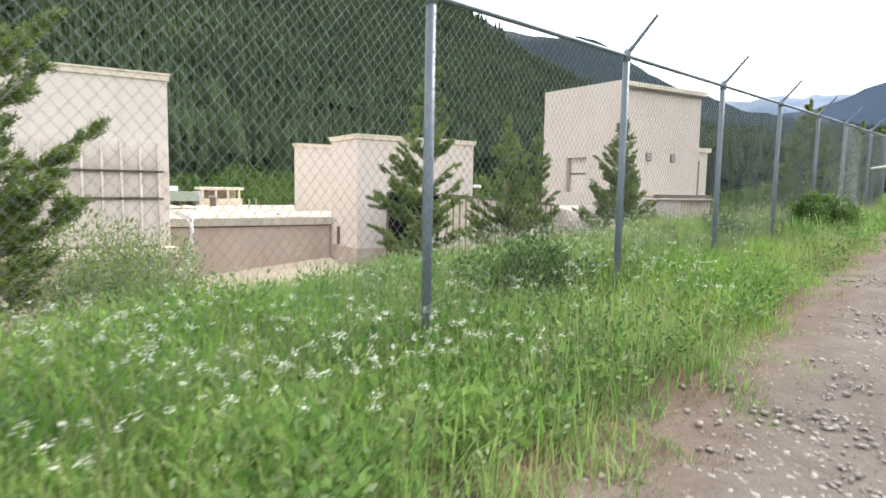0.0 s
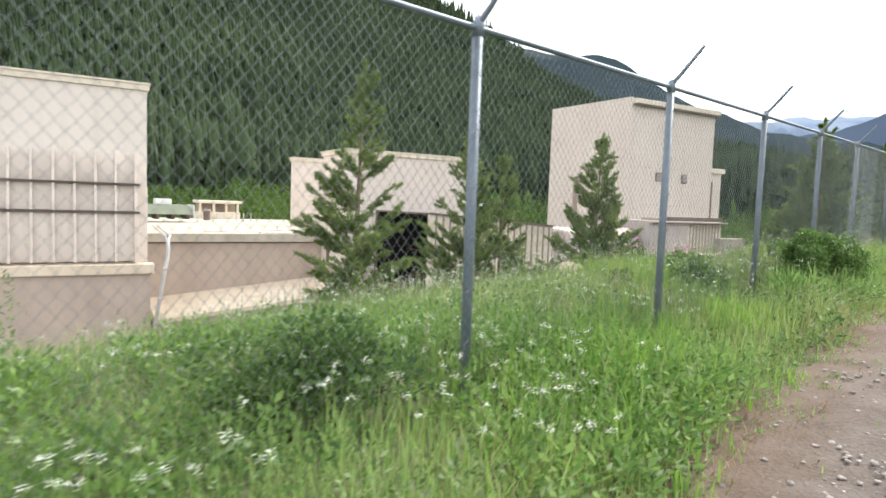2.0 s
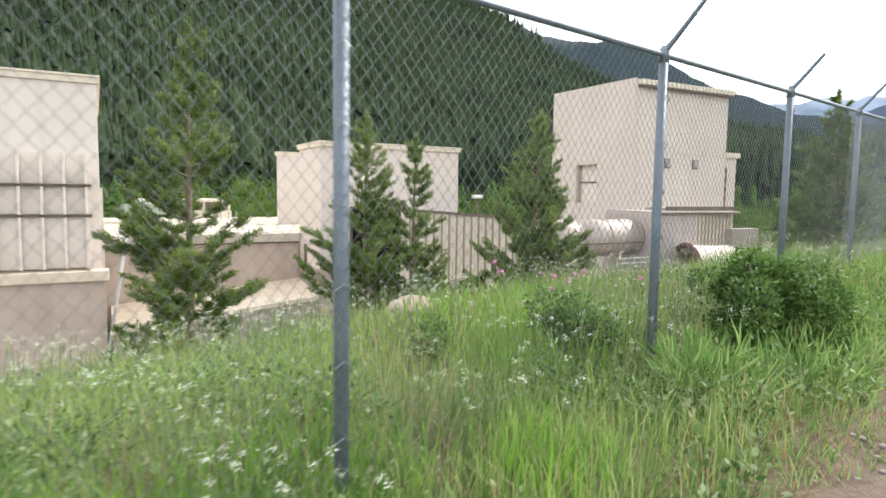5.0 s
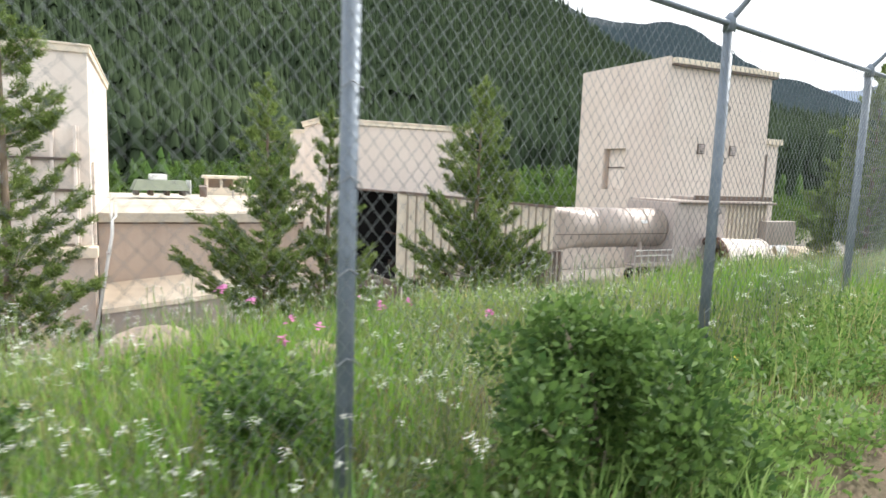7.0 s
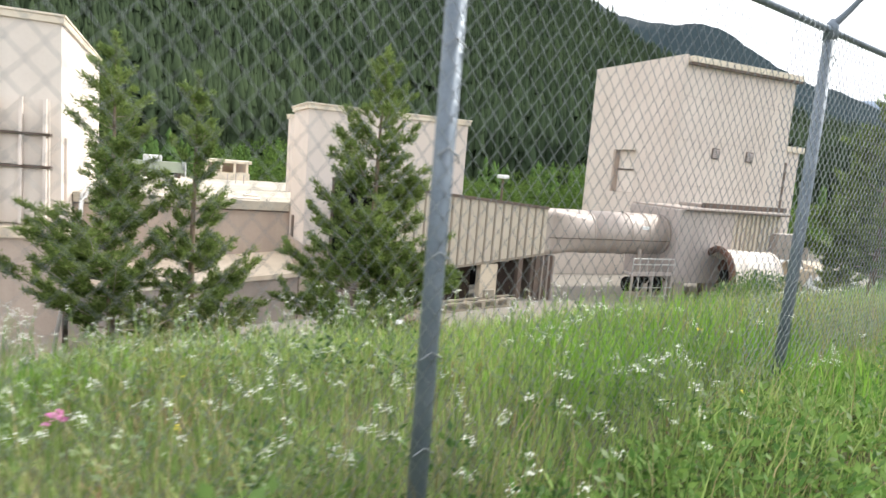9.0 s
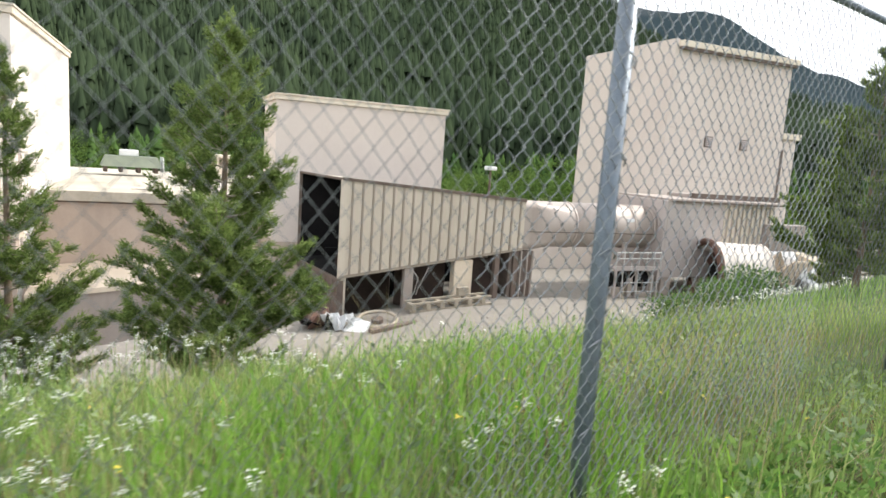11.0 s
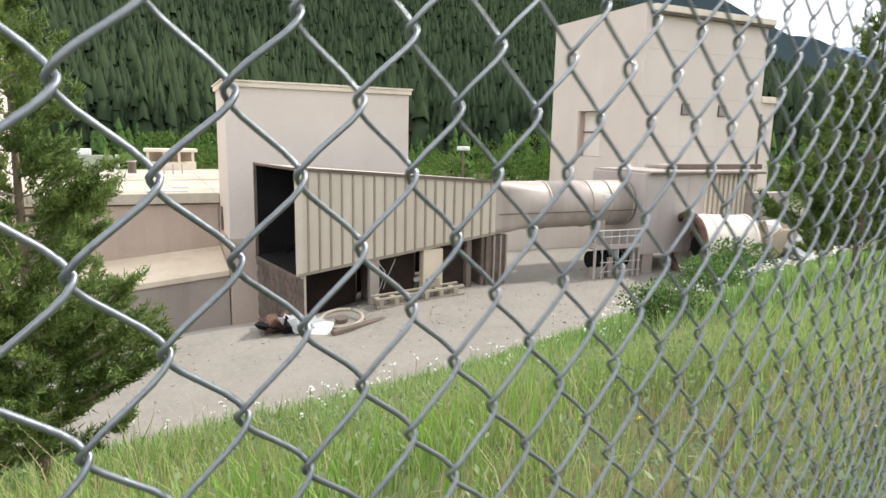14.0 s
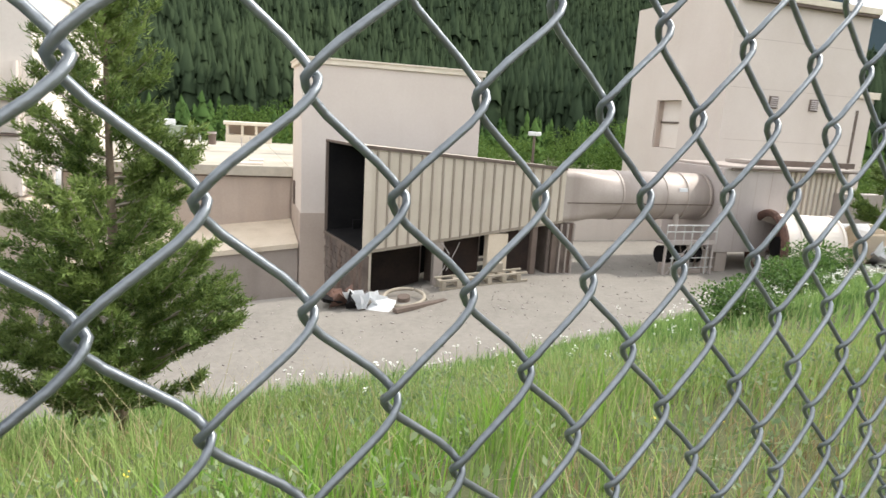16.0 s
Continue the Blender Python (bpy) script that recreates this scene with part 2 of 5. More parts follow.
def ground_material():
    """Soil under the meadow, the gravel road and the bare yard, told apart by where they lie."""
    m = bpy.data.materials.new("ground_soil")
    m.use_nodes = True
    n, l = m.node_tree.nodes, m.node_tree.links
    b = n["Principled BSDF"]
    b.inputs["Roughness"].default_value = 0.95
    geo = n.new("ShaderNodeNewGeometry")
    sep = n.new("ShaderNodeSeparateXYZ")
    l.new(geo.outputs["Position"], sep.inputs["Vector"])

    def noise_at(scale, detail=6.0):
        t = n.new("ShaderNodeTexNoise")
        t.inputs["Scale"].default_value, t.inputs["Detail"].default_value = scale, detail
        l.new(geo.outputs["Position"], t.inputs["Vector"])
        return t.outputs["Fac"]

    def calc(op, a, c, d=None):
        q = n.new("ShaderNodeMath")
        q.operation = op
        for i, v in enumerate((a, c, d)):
            if v is None:
                continue
            if isinstance(v, (int, float)):
                q.inputs[i].default_value = v
            else:
                l.new(v, q.inputs[i])
        return q.outputs[0]

    def span(v, lo, hi):
        r = n.new("ShaderNodeMapRange")
        r.inputs["From Min"].default_value, r.inputs["From Max"].default_value = lo, hi
        l.new(v, r.inputs["Value"])
        return r.outputs["Result"]

    def blend(f, c1, c2):
        x = n.new("ShaderNodeMixRGB")
        for i, c in ((1, c1), (2, c2)):
            if isinstance(c, tuple):
                x.inputs[i].default_value = (*c, 1)
            else:
                l.new(c, x.inputs[i])
        l.new(f, x.inputs[0])
        return x.outputs[0]

    large, mid, fine = noise_at(0.5), noise_at(4.0), noise_at(38.0)
    mixed = calc("MULTIPLY_ADD", fine, 0.6, calc("MULTIPLY", mid, 0.6))
    soil = blend(span(mixed, 0.35, 0.85), (0.060, 0.075, 0.028), (0.125, 0.135, 0.055))
    road = blend(span(mixed, 0.4, 0.85), (0.074, 0.059, 0.050), (0.150, 0.124, 0.106))
    dirt = blend(span(mixed, 0.4, 0.85), (0.070, 0.046, 0.032), (0.165, 0.115, 0.082))
    yard = blend(span(calc("MULTIPLY_ADD", large, 0.5, calc("MULTIPLY", mixed, 0.6)), 0.4, 0.85), (0.185, 0.168, 0.146), (0.275, 0.252, 0.22))
    ex = calc("MULTIPLY_ADD", mid, 0.9, sep.outputs["X"])
    is_road = calc("MULTIPLY", span(ex, 2.0, 2.75), calc("SUBTRACT", 1.0, span(ex, 5.6, 6.1)))
    is_yard = span(calc("MULTIPLY_ADD", mid, -1.0, calc("MULTIPLY", sep.outputs["Z"], -1.0)), 3.1, 3.7)
    near_x = span(calc("MULTIPLY", sep.outputs["X"], -1.0), 10.0, 14.0)
    out_x = calc("SUBTRACT", 1.0, span(calc("MULTIPLY", sep.outputs["X"], -1.0), 75.0, 90.0))
    is_yard = calc("MULTIPLY", is_yard, calc("MULTIPLY", near_x, out_x))
    is_verge = calc("MULTIPLY", span(ex, 1.35, 1.95), calc("SUBTRACT", 1.0, span(ex, 6.3, 7.0)))
    col = blend(is_yard, blend(is_road, blend(is_verge, soil, dirt), road), yard)
    l.new(col, b.inputs["Base Color"])
    bp = n.new("ShaderNodeBump")
    bp.inputs["Strength"].default_value, bp.inputs["Distance"].default_value = 0.6, 0.03
    l.new(mixed, bp.inputs["Height"])
    l.new(bp.outputs["Normal"], b.inputs["Normal"])
    return m


# ---- building helpers ----
def mesh_of(name, bm):
    me = bpy.data.meshes.new(name)
    bm.normal_update()
    bm.to_mesh(me)
    bm.free()
    return me


def part(name, bm, mat, parent=None, label="", smooth=False):
    """Links a bmesh as one mesh object under a thing or a part."""
    me = mesh_of(name, bm) if isinstance(bm, bmesh.types.BMesh) else bm
    if not me.materials:
        me.materials.append(mat)
    if smooth:
        me.polygons.foreach_set("use_smooth", [True] * len(me.polygons))
    ob = new(name, me)
    ob.parent = parent
    if label:
        ob["label"] = label
    return ob


def thing(name, m, label, category, group="", kind=""):
    """An Empty at a thing's base, to which its parts are parented."""
    ob = new(name)
    ob.empty_display_size = 0.2
    ob.matrix_world = m
    return tagged(ob, label, category, group, kind)


def box(x0, x1, y0, y1, z0, z1, bevel=0.0, bm=None):
    bm2 = bmesh.new()
    bmesh.ops.create_cube(bm2, size=1.0)
    for v in bm2.verts:
        v.co = Vector((x0 + (v.co.x + 0.5) * (x1 - x0), y0 + (v.co.y + 0.5) * (y1 - y0), z0 + (v.co.z + 0.5) * (z1 - z0)))
    if bevel:
        bmesh.ops.bevel(bm2, geom=bm2.edges[:], offset=bevel, segments=2, affect="EDGES", profile=0.6)
    if bm is None:
        return bm2
    me = mesh_of("tmp", bm2)
    bm.from_mesh(me)
    bpy.data.meshes.remove(me)
    return bm


def hull(points):
    """A convex solid round a few corners."""
    bm = bmesh.new()
    for p in points:
        bm.verts.new(p)
    bmesh.ops.convex_hull(bm, input=bm.verts[:])
    return bm


def tube_arrays(paths, radius, sides):
    """Vertices and quads of round tubes along many polylines of equal length: an array (count, points, 3)."""
    P = np.asarray(paths, dtype=float)
    k, m, _ = P.shape
    d = np.gradient(P, axis=1)
    d /= np.linalg.norm(d, axis=2, keepdims=True) + 1e-9
    ref = np.where(np.abs(d[..., 0:1]) < 0.9, np.array([1.0, 0, 0]), np.array([0, 1.0, 0]))
    a = np.cross(d, ref)
    a /= np.linalg.norm(a, axis=2, keepdims=True) + 1e-9
    b = np.cross(d, a)
    ang = np.arange(sides) * 2 * np.pi / sides
    r = np.broadcast_to(np.asarray(radius, dtype=float), (k, m)) if np.ndim(radius) else np.full((k, m), radius)
    ring = P[:, :, None, :] + r[..., None, None] * (np.cos(ang)[None, None, :, None] * a[:, :, None, :] + np.sin(ang)[None, None, :, None] * b[:, :, None, :])
    idx = np.arange(k * m * sides).reshape(k, m, sides)
    q0, q1 = idx[:, :-1], idx[:, 1:]
    quads = np.stack([q0, np.roll(q0, -1, axis=2), np.roll(q1, -1, axis=2), q1], axis=-1).reshape(-1, 4)
    return ring.reshape(-1, 3), quads


def array_mesh(name, verts, faces, smooth=False):
    """A mesh from arrays of vertices and of equal-sided faces."""
    me = bpy.data.meshes.new(name)
    verts, faces = np.asarray(verts, dtype=np.float32), np.asarray(faces, dtype=np.int32)
    n, s = faces.shape
    me.vertices.add(len(verts))
    me.vertices.foreach_set("co", verts.ravel())
    me.loops.add(n * s)
    me.loops.foreach_set("vertex_index", faces.ravel())
    me.polygons.add(n)
    me.polygons.foreach_set("loop_start", np.arange(n, dtype=np.int32) * s)
    if smooth:
        me.polygons.foreach_set("use_smooth", np.ones(n, dtype=bool))
    me.update(calc_edges=True)
    return me


def rod(points, radius, sides=8):
    """One tube along a polyline, with closed ends."""
    v, f = tube_arrays([points], radius, sides)
    bm = bmesh.new()
    vs = [bm.verts.new(p) for p in v]
    for q in f:
        bm.faces.new([vs[i] for i in q])
    bm.faces.new(vs[:sides][::-1])
    bm.faces.new(vs[-sides:])
    bmesh.ops.recalc_face_normals(bm, faces=bm.faces[:])
    return bm


# ---- the lie of the land ----
C = pose(-26.0, 29.1, 0.06, 0, 0, -16)          # the plant's own grid: x towards the fence, y along the duct
CO, CU, CV = np.array([-26.0, 29.1]), np.array([0.2756, 0.9613]), np.array([-0.9613, 0.2756])


def smooth01(t):
    t = np.clip(t, 0, 1)
    return t * t * (3 - 2 * t)


def ground_z(x, y):
    """Height of the ground: the road and its verge, the bank inside the fence, the sunken yard, the valley."""
    x, y = np.asarray(x, dtype=float), np.asarray(y, dtype=float)
    base = 0.76 + 0.044 * np.clip(y, -40, 16)
    t = -x
    edge = np.interp(y, [9, 15, 19, 24, 40], [3.4, 2.2, 1.4, 0.7, 1.0])
    prof = 0.44 * 0.7 * np.logaddexp(0, (t - edge) / 0.7)
    bank = base - np.minimum(prof, 14) + 0.05 * np.sin(x * 1.7 + y * 0.6) + 0.04 * np.sin(y * 1.9 - x)
    u = (x - CO[0]) * CU[0] + (y - CO[1]) * CU[1]
    v = (x - CO[0]) * CV[0] + (y - CO[1]) * CV[1]
    s1 = 1 - smooth01((u + 0.5) / 9)
    back = smooth01((v - 11) / 12)
    yard = -4.8 - 0.58 * np.exp(-((u - 0.6) / 4.2) ** 2) - 0.36 * np.clip(v, 0, 10) * s1 + 0.15 * np.clip(u, -26, 0)
    yard = yard * (1 - back) - 3.6 * back
    lo = np.logaddexp(bank * 2.2, yard * 2.2) / 2.2
    right = 0.13 * np.clip(x - 5.2, 0, 60) - 0.035 * np.clip(x - 1.9, 0, 3)
    return lo + right


def spaced(knots):
    """Grid lines from (start, end, step) stretches."""
    out = []
    for a, b, s in knots:
        out += list(np.arange(a, b, s))
    return np.array(out + [knots[-1][1]])


gx = spaced([(-2400, -400, 200), (-400, -90, 31), (-90, -20, 1.4), (-20, -8, 0.6), (-8, 6, 0.28), (6, 30, 2.0), (30, 300, 30), (300, 2400, 210)])
gy = spaced([(-2400, -300, 210), (-300, -40, 26), (-40, -8, 2.0), (-8, 24, 0.32), (24, 80, 1.4), (80, 300, 22), (300, 2400, 210)])
XX, YY = np.meshgrid(gx, gy, indexing="ij")
ZZ = ground_z(XX, YY)
near = (XX > -9) & (XX < 6) & (YY > -8) & (YY < 25)
jit = np.random.RandomState(3).normal(0, 0.014, XX.shape)
ZZ = ZZ + np.where(near, jit, 0)
gi = np.arange(XX.size).reshape(XX.shape)
gf = np.stack([gi[:-1, :-1], gi[1:, :-1], gi[1:, 1:], gi[:-1, 1:]], axis=-1).reshape(-1, 4)
gme = array_mesh("ground", np.stack([XX, YY, ZZ], axis=-1).reshape(-1, 3), gf, smooth=True)
gme.materials.append(ground_material())
ground = tagged(new("ground", gme), "grassy bank, dirt road verge and bare gravel yard", "ground", kind="structure")


# ---- mountains ----
def skyline(az, knots):
    return np.interp(az, [k[0] for k in knots], [k[1] for k in knots])


NEAR_RIDGE = [(-180, 4), (-60, 5), (-8, 5.5), (6, 4.6), (14, 4.2), (20, 5.2), (25, 7.0), (30, 9.4), (34, 11.3), (37, 13.4), (40, 15.0), (43, 16.6), (50, 20.0), (70, 24.0), (95, 20.0), (130, 10), (180, 4)]
FAR_RIDGE = [(-180, 2), (-20, 4), (10, 5.5), (18, 7.3), (20.5, 8.2), (22.5, 9.2), (25, 10.6), (27, 12.0), (29, 12.7), (31.5, 13.3), (34, 13.4), (37.5, 14.0), (40, 14.9), (42, 15.8), (46, 17), (60, 14), (180, 2)]
SNOW_RIDGE = [(-180, 2), (-30, 7), (0, 7.6), (5, 7.8), (8, 8.0), (10, 8.1), (11.5, 7.9), (13, 7.6), (15, 7.7), (17, 7.3), (20, 7.0), (30, 6), (60, 3), (180, 2)]
BLUE_RIDGE = [(-180, 2), (-30, 9), (-6, 11.4), (0, 10.1), (3, 9.4), (4.9, 8.9), (7.3, 8.4), (8.6, 8.0), (10, 7.3), (12, 6.7), (15, 6.0), (20, 5), (60, 2), (180, 2)]


def near_slope(r, az):
    """Height of the wooded slope at a distance and a bearing (degrees from +y towards -x)."""
    s = np.clip((r - 150) / 650, 0, 1)
    el = np.tan(np.radians(skyline(az, NEAR_RIDGE)))
    return -3.6 + el * 800 * s ** 1.25 + 4 * np.sin(r * 0.03 + az * 0.2) * s


def ridge_mesh(name, mat, r0, r1, height, az0, az1, naz, nr, label, rough):
    az = np.linspace(az0, az1, naz)
    rr = np.linspace(r0, r1, nr)
    A, R = np.meshgrid(az, rr, indexing="ij")
    Z = height(R, A)
    rs = np.random.RandomState(5)
    wob = np.zeros_like(Z)
    for k in range(1, 7):
        wob += rough * 0.55 ** k * np.sin(A * 0.35 * 1.9 ** k + rs.rand() * 6 + R * 0.004 * 1.8 ** k) * ((R - r0) / (r1 - r0))
    Z = Z + wob
    X, Y = -np.sin(np.radians(A)) * R, 8 + np.cos(np.radians(A)) * R
    i = np.arange(A.size).reshape(A.shape)
    f = np.stack([i[:-1, :-1], i[:-1, 1:], i[1:, 1:], i[1:, :-1]], axis=-1).reshape(-1, 4)
    me = array_mesh(name, np.stack([X, Y, Z], axis=-1).reshape(-1, 3), f, smooth=True)
    me.materials.append(mat)
    return tagged(new(name, me), label, "mountain", kind="structure")


ridge_mesh("backdrop", HILL_WOOD, 150, 800, near_slope, -180, 180, 260, 26, "steep mountainside covered with dark conifer forest", 0.0)
# Aerial haze is put into the far ridges' base colours, bluer with distance
ridge_mesh("backdrop", snow_hill("haze_tinted_forest_hill", (0.026, 0.038, 0.044), (0.058, 0.070, 0.077), (0.15, 0.165, 0.165), 405), 1000, 1700, lambda r, a: np.tan(np.radians(skyline(a, FAR_RIDGE))) * 1700 * ((r - 1000) / 700) ** 0.9 - 5,
           -30, 75, 160, 16, "wooded mountain with bluish haze mixed into its colour", 11)
ridge_mesh("backdrop", snow_hill("haze_tinted_snowy_range", (0.13, 0.18, 0.26), (0.22, 0.27, 0.35), (0.70, 0.74, 0.80), 370), 2200, 3300,
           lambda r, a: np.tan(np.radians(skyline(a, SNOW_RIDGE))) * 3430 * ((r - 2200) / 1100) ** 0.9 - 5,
           -60, 60, 160, 16, "distant mountain range coloured haze blue, with snow patches", 26)
ridge_mesh("backdrop", material("haze_tinted_hill", (0.060, 0.083, 0.125), (0.074, 0.098, 0.140), 0.95, scale=0.004, fine=0.02, bump=0.0, spec=0.0), 1750, 2150,
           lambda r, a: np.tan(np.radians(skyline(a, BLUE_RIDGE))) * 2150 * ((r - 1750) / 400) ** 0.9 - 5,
           -60, 40, 160, 10, "wooded hill coloured dark haze blue", 9)


def conifer_field(name, mat, pts, heights, widths, seed, label, layers=4, sides=6):
    """Many small ragged conifers in one mesh: each a stack of uneven cones."""
    rs = np.random.RandomState(seed)
    n = len(pts)
    verts, faces = [], []
    ang = np.arange(sides) * 2 * np.pi / sides
    for k in range(layers):
        f0, f1 = k / layers * 0.85 + 0.08, min(1.0, (k + 1.7) / layers * 0.85 + 0.12)
        rad = widths * (1 - k / layers * 0.82) * rs.uniform(0.75, 1.2, n)
        zb, zt = pts[:, 2] + heights * f0, pts[:, 2] + heights * f1
        jag = rs.uniform(0.55, 1.25, (n, sides))
        th = ang[None, :] + rs.uniform(0, 6.28, (n, 1))
        rx, ry = np.cos(th) * rad[:, None] * jag, np.sin(th) * rad[:, None] * jag
        ring = np.stack([pts[:, 0:1] + rx, pts[:, 1:2] + ry, zb[:, None] + rs.uniform(-0.06, 0.06, (n, sides)) * heights[:, None]], axis=-1)
        tip = np.stack([pts[:, 0], pts[:, 1], zt], axis=-1)[:, None, :]
        block = np.concatenate([ring, tip], axis=1)
        b0 = sum(len(v) for v in verts)
        verts.append(block.reshape(-1, 3))
        idx = b0 + np.arange(n)[:, None] * (sides + 1)
        i0 = idx + np.arange(sides)[None, :]
        i1 = idx + (np.arange(sides)[None, :] + 1) % sides
        it = np.broadcast_to(idx + sides, i0.shape)
        faces.append(np.stack([i0, i1, it], axis=-1).reshape(-1, 3))
    me = array_mesh(name, np.concatenate(verts), np.concatenate(faces))
    me.materials.append(mat)
    return tagged(new(name, me), label, "forest", kind="stuff")


rs = np.random.RandomState(11)
N = 36000
faz = rs.uniform(-4, 97, N)
fr = 149 + 645 * rs.uniform(0, 1, N) ** 1.1
fpts = np.stack([-np.sin(np.radians(faz)) * fr, 8 + np.cos(np.radians(faz)) * fr, near_slope(fr, faz) - 0.5], axis=-1)
fh = rs.uniform(9, 19, N) * (0.75 + 0.5 * rs.rand(N))
conifer_field("conifer_forest", FOREST, fpts, fh, fh * rs.uniform(0.11, 0.19, N), 12, "dense dark green conifer forest on the mountainside", layers=4, sides=5)
N = 420
faz, fr = rs.uniform(2, 100, N), rs.uniform(112, 168, N)
fx, fy = -np.sin(np.radians(faz)) * fr, 8 + np.cos(np.radians(faz)) * fr
fh = rs.uniform(3.0, 9.5, N)
conifer_field("young_conifers", YOUNG, np.stack([fx, fy, ground_z(fx, fy) - 0.2], -1), fh, fh * rs.uniform(0.16, 0.26, N), 13, "mid-green young conifers at the forest's foot", layers=7, sides=9)


# ---- leaf clumps ----
def leaf_cloud(centres, radii, n, size, rs, up=0.3, aspect=0.5):
    """n small folded leaves spread through several ellipsoid clumps; returns vertices and triangles."""
    centres, radii = np.asarray(centres, dtype=float), np.asarray(radii, dtype=float)
    w = radii.prod(axis=1) ** 0.66
    which = rs.choice(len(centres), n, p=w / w.sum())
    d = rs.normal(size=(n, 3))
    d /= np.linalg.norm(d, axis=1, keepdims=True)
    rad = rs.uniform(0.25, 1, n) ** 0.45
    p = centres[which] + d * radii[which] * rad[:, None]
    a = d * 0.6 + rs.normal(size=(n, 3)) * 0.6
    a[:, 2] += up
    a /= np.linalg.norm(a, axis=1, keepdims=True)
    b = np.cross(a, rs.normal(size=(n, 3)))
    b /= np.linalg.norm(b, axis=1, keepdims=True) + 1e-9
    s = size * rs.uniform(0.6, 1.4, n)[:, None]
    c = np.cross(a, b)
    v = np.stack([p, p + a * s * 0.5 + b * s * aspect * 0.5 + c * s * 0.08, p + a * s, p + a * s * 0.5 - b * s * aspect * 0.5 + c * s * 0.08], axis=1)
    i = np.arange(n)[:, None] * 4
    return v.reshape(-1, 3), np.concatenate([i, i + 1, i + 2, i + 3], axis=1)


def shrub(name, x, y, h, w, n, size, mat, label, seed, clumps=9, stems=6, aspect=0.5, up=0.3, fine=1.0):
    """A bush: several stems out of the ground and a crown of loose clumps of leaves."""
    rs = np.random.RandomState(seed)
    z = float(ground_z(x, y)) - 0.03
    t = thing(name, pose(x, y, z), label, "bush")
    cs, rr = [], []
    for k in range(clumps):
        a, q = rs.uniform(0, 6.28), rs.uniform(0.1, 0.85)
        zc = h * (rs.uniform(0.25, 0.8) * (1 - 0.25 * q) if fine == 1.0 else rs.uniform(0.15, 0.98) * (1 - 0.45 * q))
        cs.append((math.cos(a) * w * 0.5 * q, math.sin(a) * w * 0.5 * q, zc))
        s = rs.uniform(0.16, 0.30) * fine
        rr.append((w * s, w * s, min(h * rs.uniform(0.16, 0.3) * fine ** 0.5, zc)))
    v, f = leaf_cloud(cs, rr, n, size, rs, up=up, aspect=aspect)
    v[:, 2] = np.abs(v[:, 2])
    part("foliage", array_mesh("foliage", v, f), mat, t)
    for k in range(stems):
        c = cs[k % len(cs)]
        mid = (c[0] * 0.35, c[1] * 0.35, c[2] * 0.55)
        part("stem", rod([(c[0] * 0.05, c[1] * 0.05, -0.05), mid, (c[0], c[1], c[2] * 1.05)], np.array([[0.022, 0.016, 0.006]]) * (0.6 + h * 0.4), 6), TWIG, t)
    return t


rs = np.random.RandomState(44)
caz, cr = rs.uniform(8, 105, 230), rs.uniform(82, 158, 230)
cx, cy = -np.sin(np.radians(caz)) * cr, 8 + np.cos(np.radians(caz)) * cr
ch = rs.uniform(1.6, 4.6, 230) * np.where(rs.rand(230) < 0.2, 1.7, 1.0)
cc = np.stack([cx, cy, ground_z(cx, cy) + ch * 0.55], -1)
cw = ch * rs.uniform(0.6, 1.4, 230)
v, f = leaf_cloud(cc, np.stack([cw * 0.8, cw * 0.8, ch * 0.6], -1), 90000, 0.34, rs, aspect=0.7)
me = array_mesh("valley_shrubs", v, f)
me.materials.append(ASPEN)
tagged(new("valley_shrubs", me), "pale green bushes on the valley floor behind the plant", "bushes", kind="stuff")


# ---- the plant: buildings ----
def building(name, label, x0, x1, y0, y1, z0, z1, mat, cap=0.38, proud=0.14, capmat=CORNICE):
    t = thing(name, C @ pose(0, 0, z0), label, "building")
    part("wall", box(x0, x1, y0, y1, 0, z1 - z0 - cap, 0.03), mat, t)
    bm = box(x0 - proud, x1 + proud, y0 - proud, y1 + proud, z1 - z0 - cap + 0.002, z1 - z0 - cap * 0.25, 0.03)
    box(x0 - proud - 0.07, x1 + proud + 0.07, y0 - proud - 0.07, y1 + proud + 0.07, z1 - z0 - cap * 0.25 + 0.002, z1 - z0, 0.02, bm)
    part("cornice", bm, capmat, t, "cream cornice band along the roof edge")
    return t


# middle block with the duct in front of it
b2 = building("fan_building", "beige stucco block with a cream cornice", -14.7, -9.3, -2.0, 9.2, -9.8, 6.03, STUCCO)
part("lower_wall", box(-14.8, -9.25, -2.05, 9.25, 0, 6.7, 0.03), BROWN, b2, "darker lower part of the wall")
part("vent_slot", box(-13.2, -12.75, -2.12, -2.01, 6.75, 8.25, 0.02), DARKTRIM, b2)
building("rear_building", "narrow beige stucco block behind the plant", -30.6, -29.5, 0.2, 9.0, -6.0, 6.35, STUCCO)

# tall tower
TZ = -6.5
b3 = thing("tower_building", C @ pose(0, 0, TZ), "tall beige stucco tower with louvred vents", "building")
for s in ((-24.0, -11.6, 30.55, 44.0, 0, 8.1), (-24.0, -11.6, 30.55, 44.0, 12.2, 19.9), (-16.5, -11.6, 30.55, 44.0, 8.1, 12.2), (-24.0, -19.8, 30.55, 44.0, 8.1, 12.2), (-19.8, -16.5, 30.95, 44.0, 8.1, 12.2)):
    part("wall", box(*s), STUCCO, b3)
for s in ((-24.02, -11.55, 30.2, 30.55, 0, 8.1), (-24.02, -11.55, 30.2, 30.55, 12.2, 20.37), (-16.5, -11.55, 30.2, 30.55, 8.1, 12.2), (-24.02, -19.8, 30.2, 30.55, 8.1, 12.2)):
    part("end_wall", box(*s), STUCCO, b3, "end wall rising to a plain parapet")
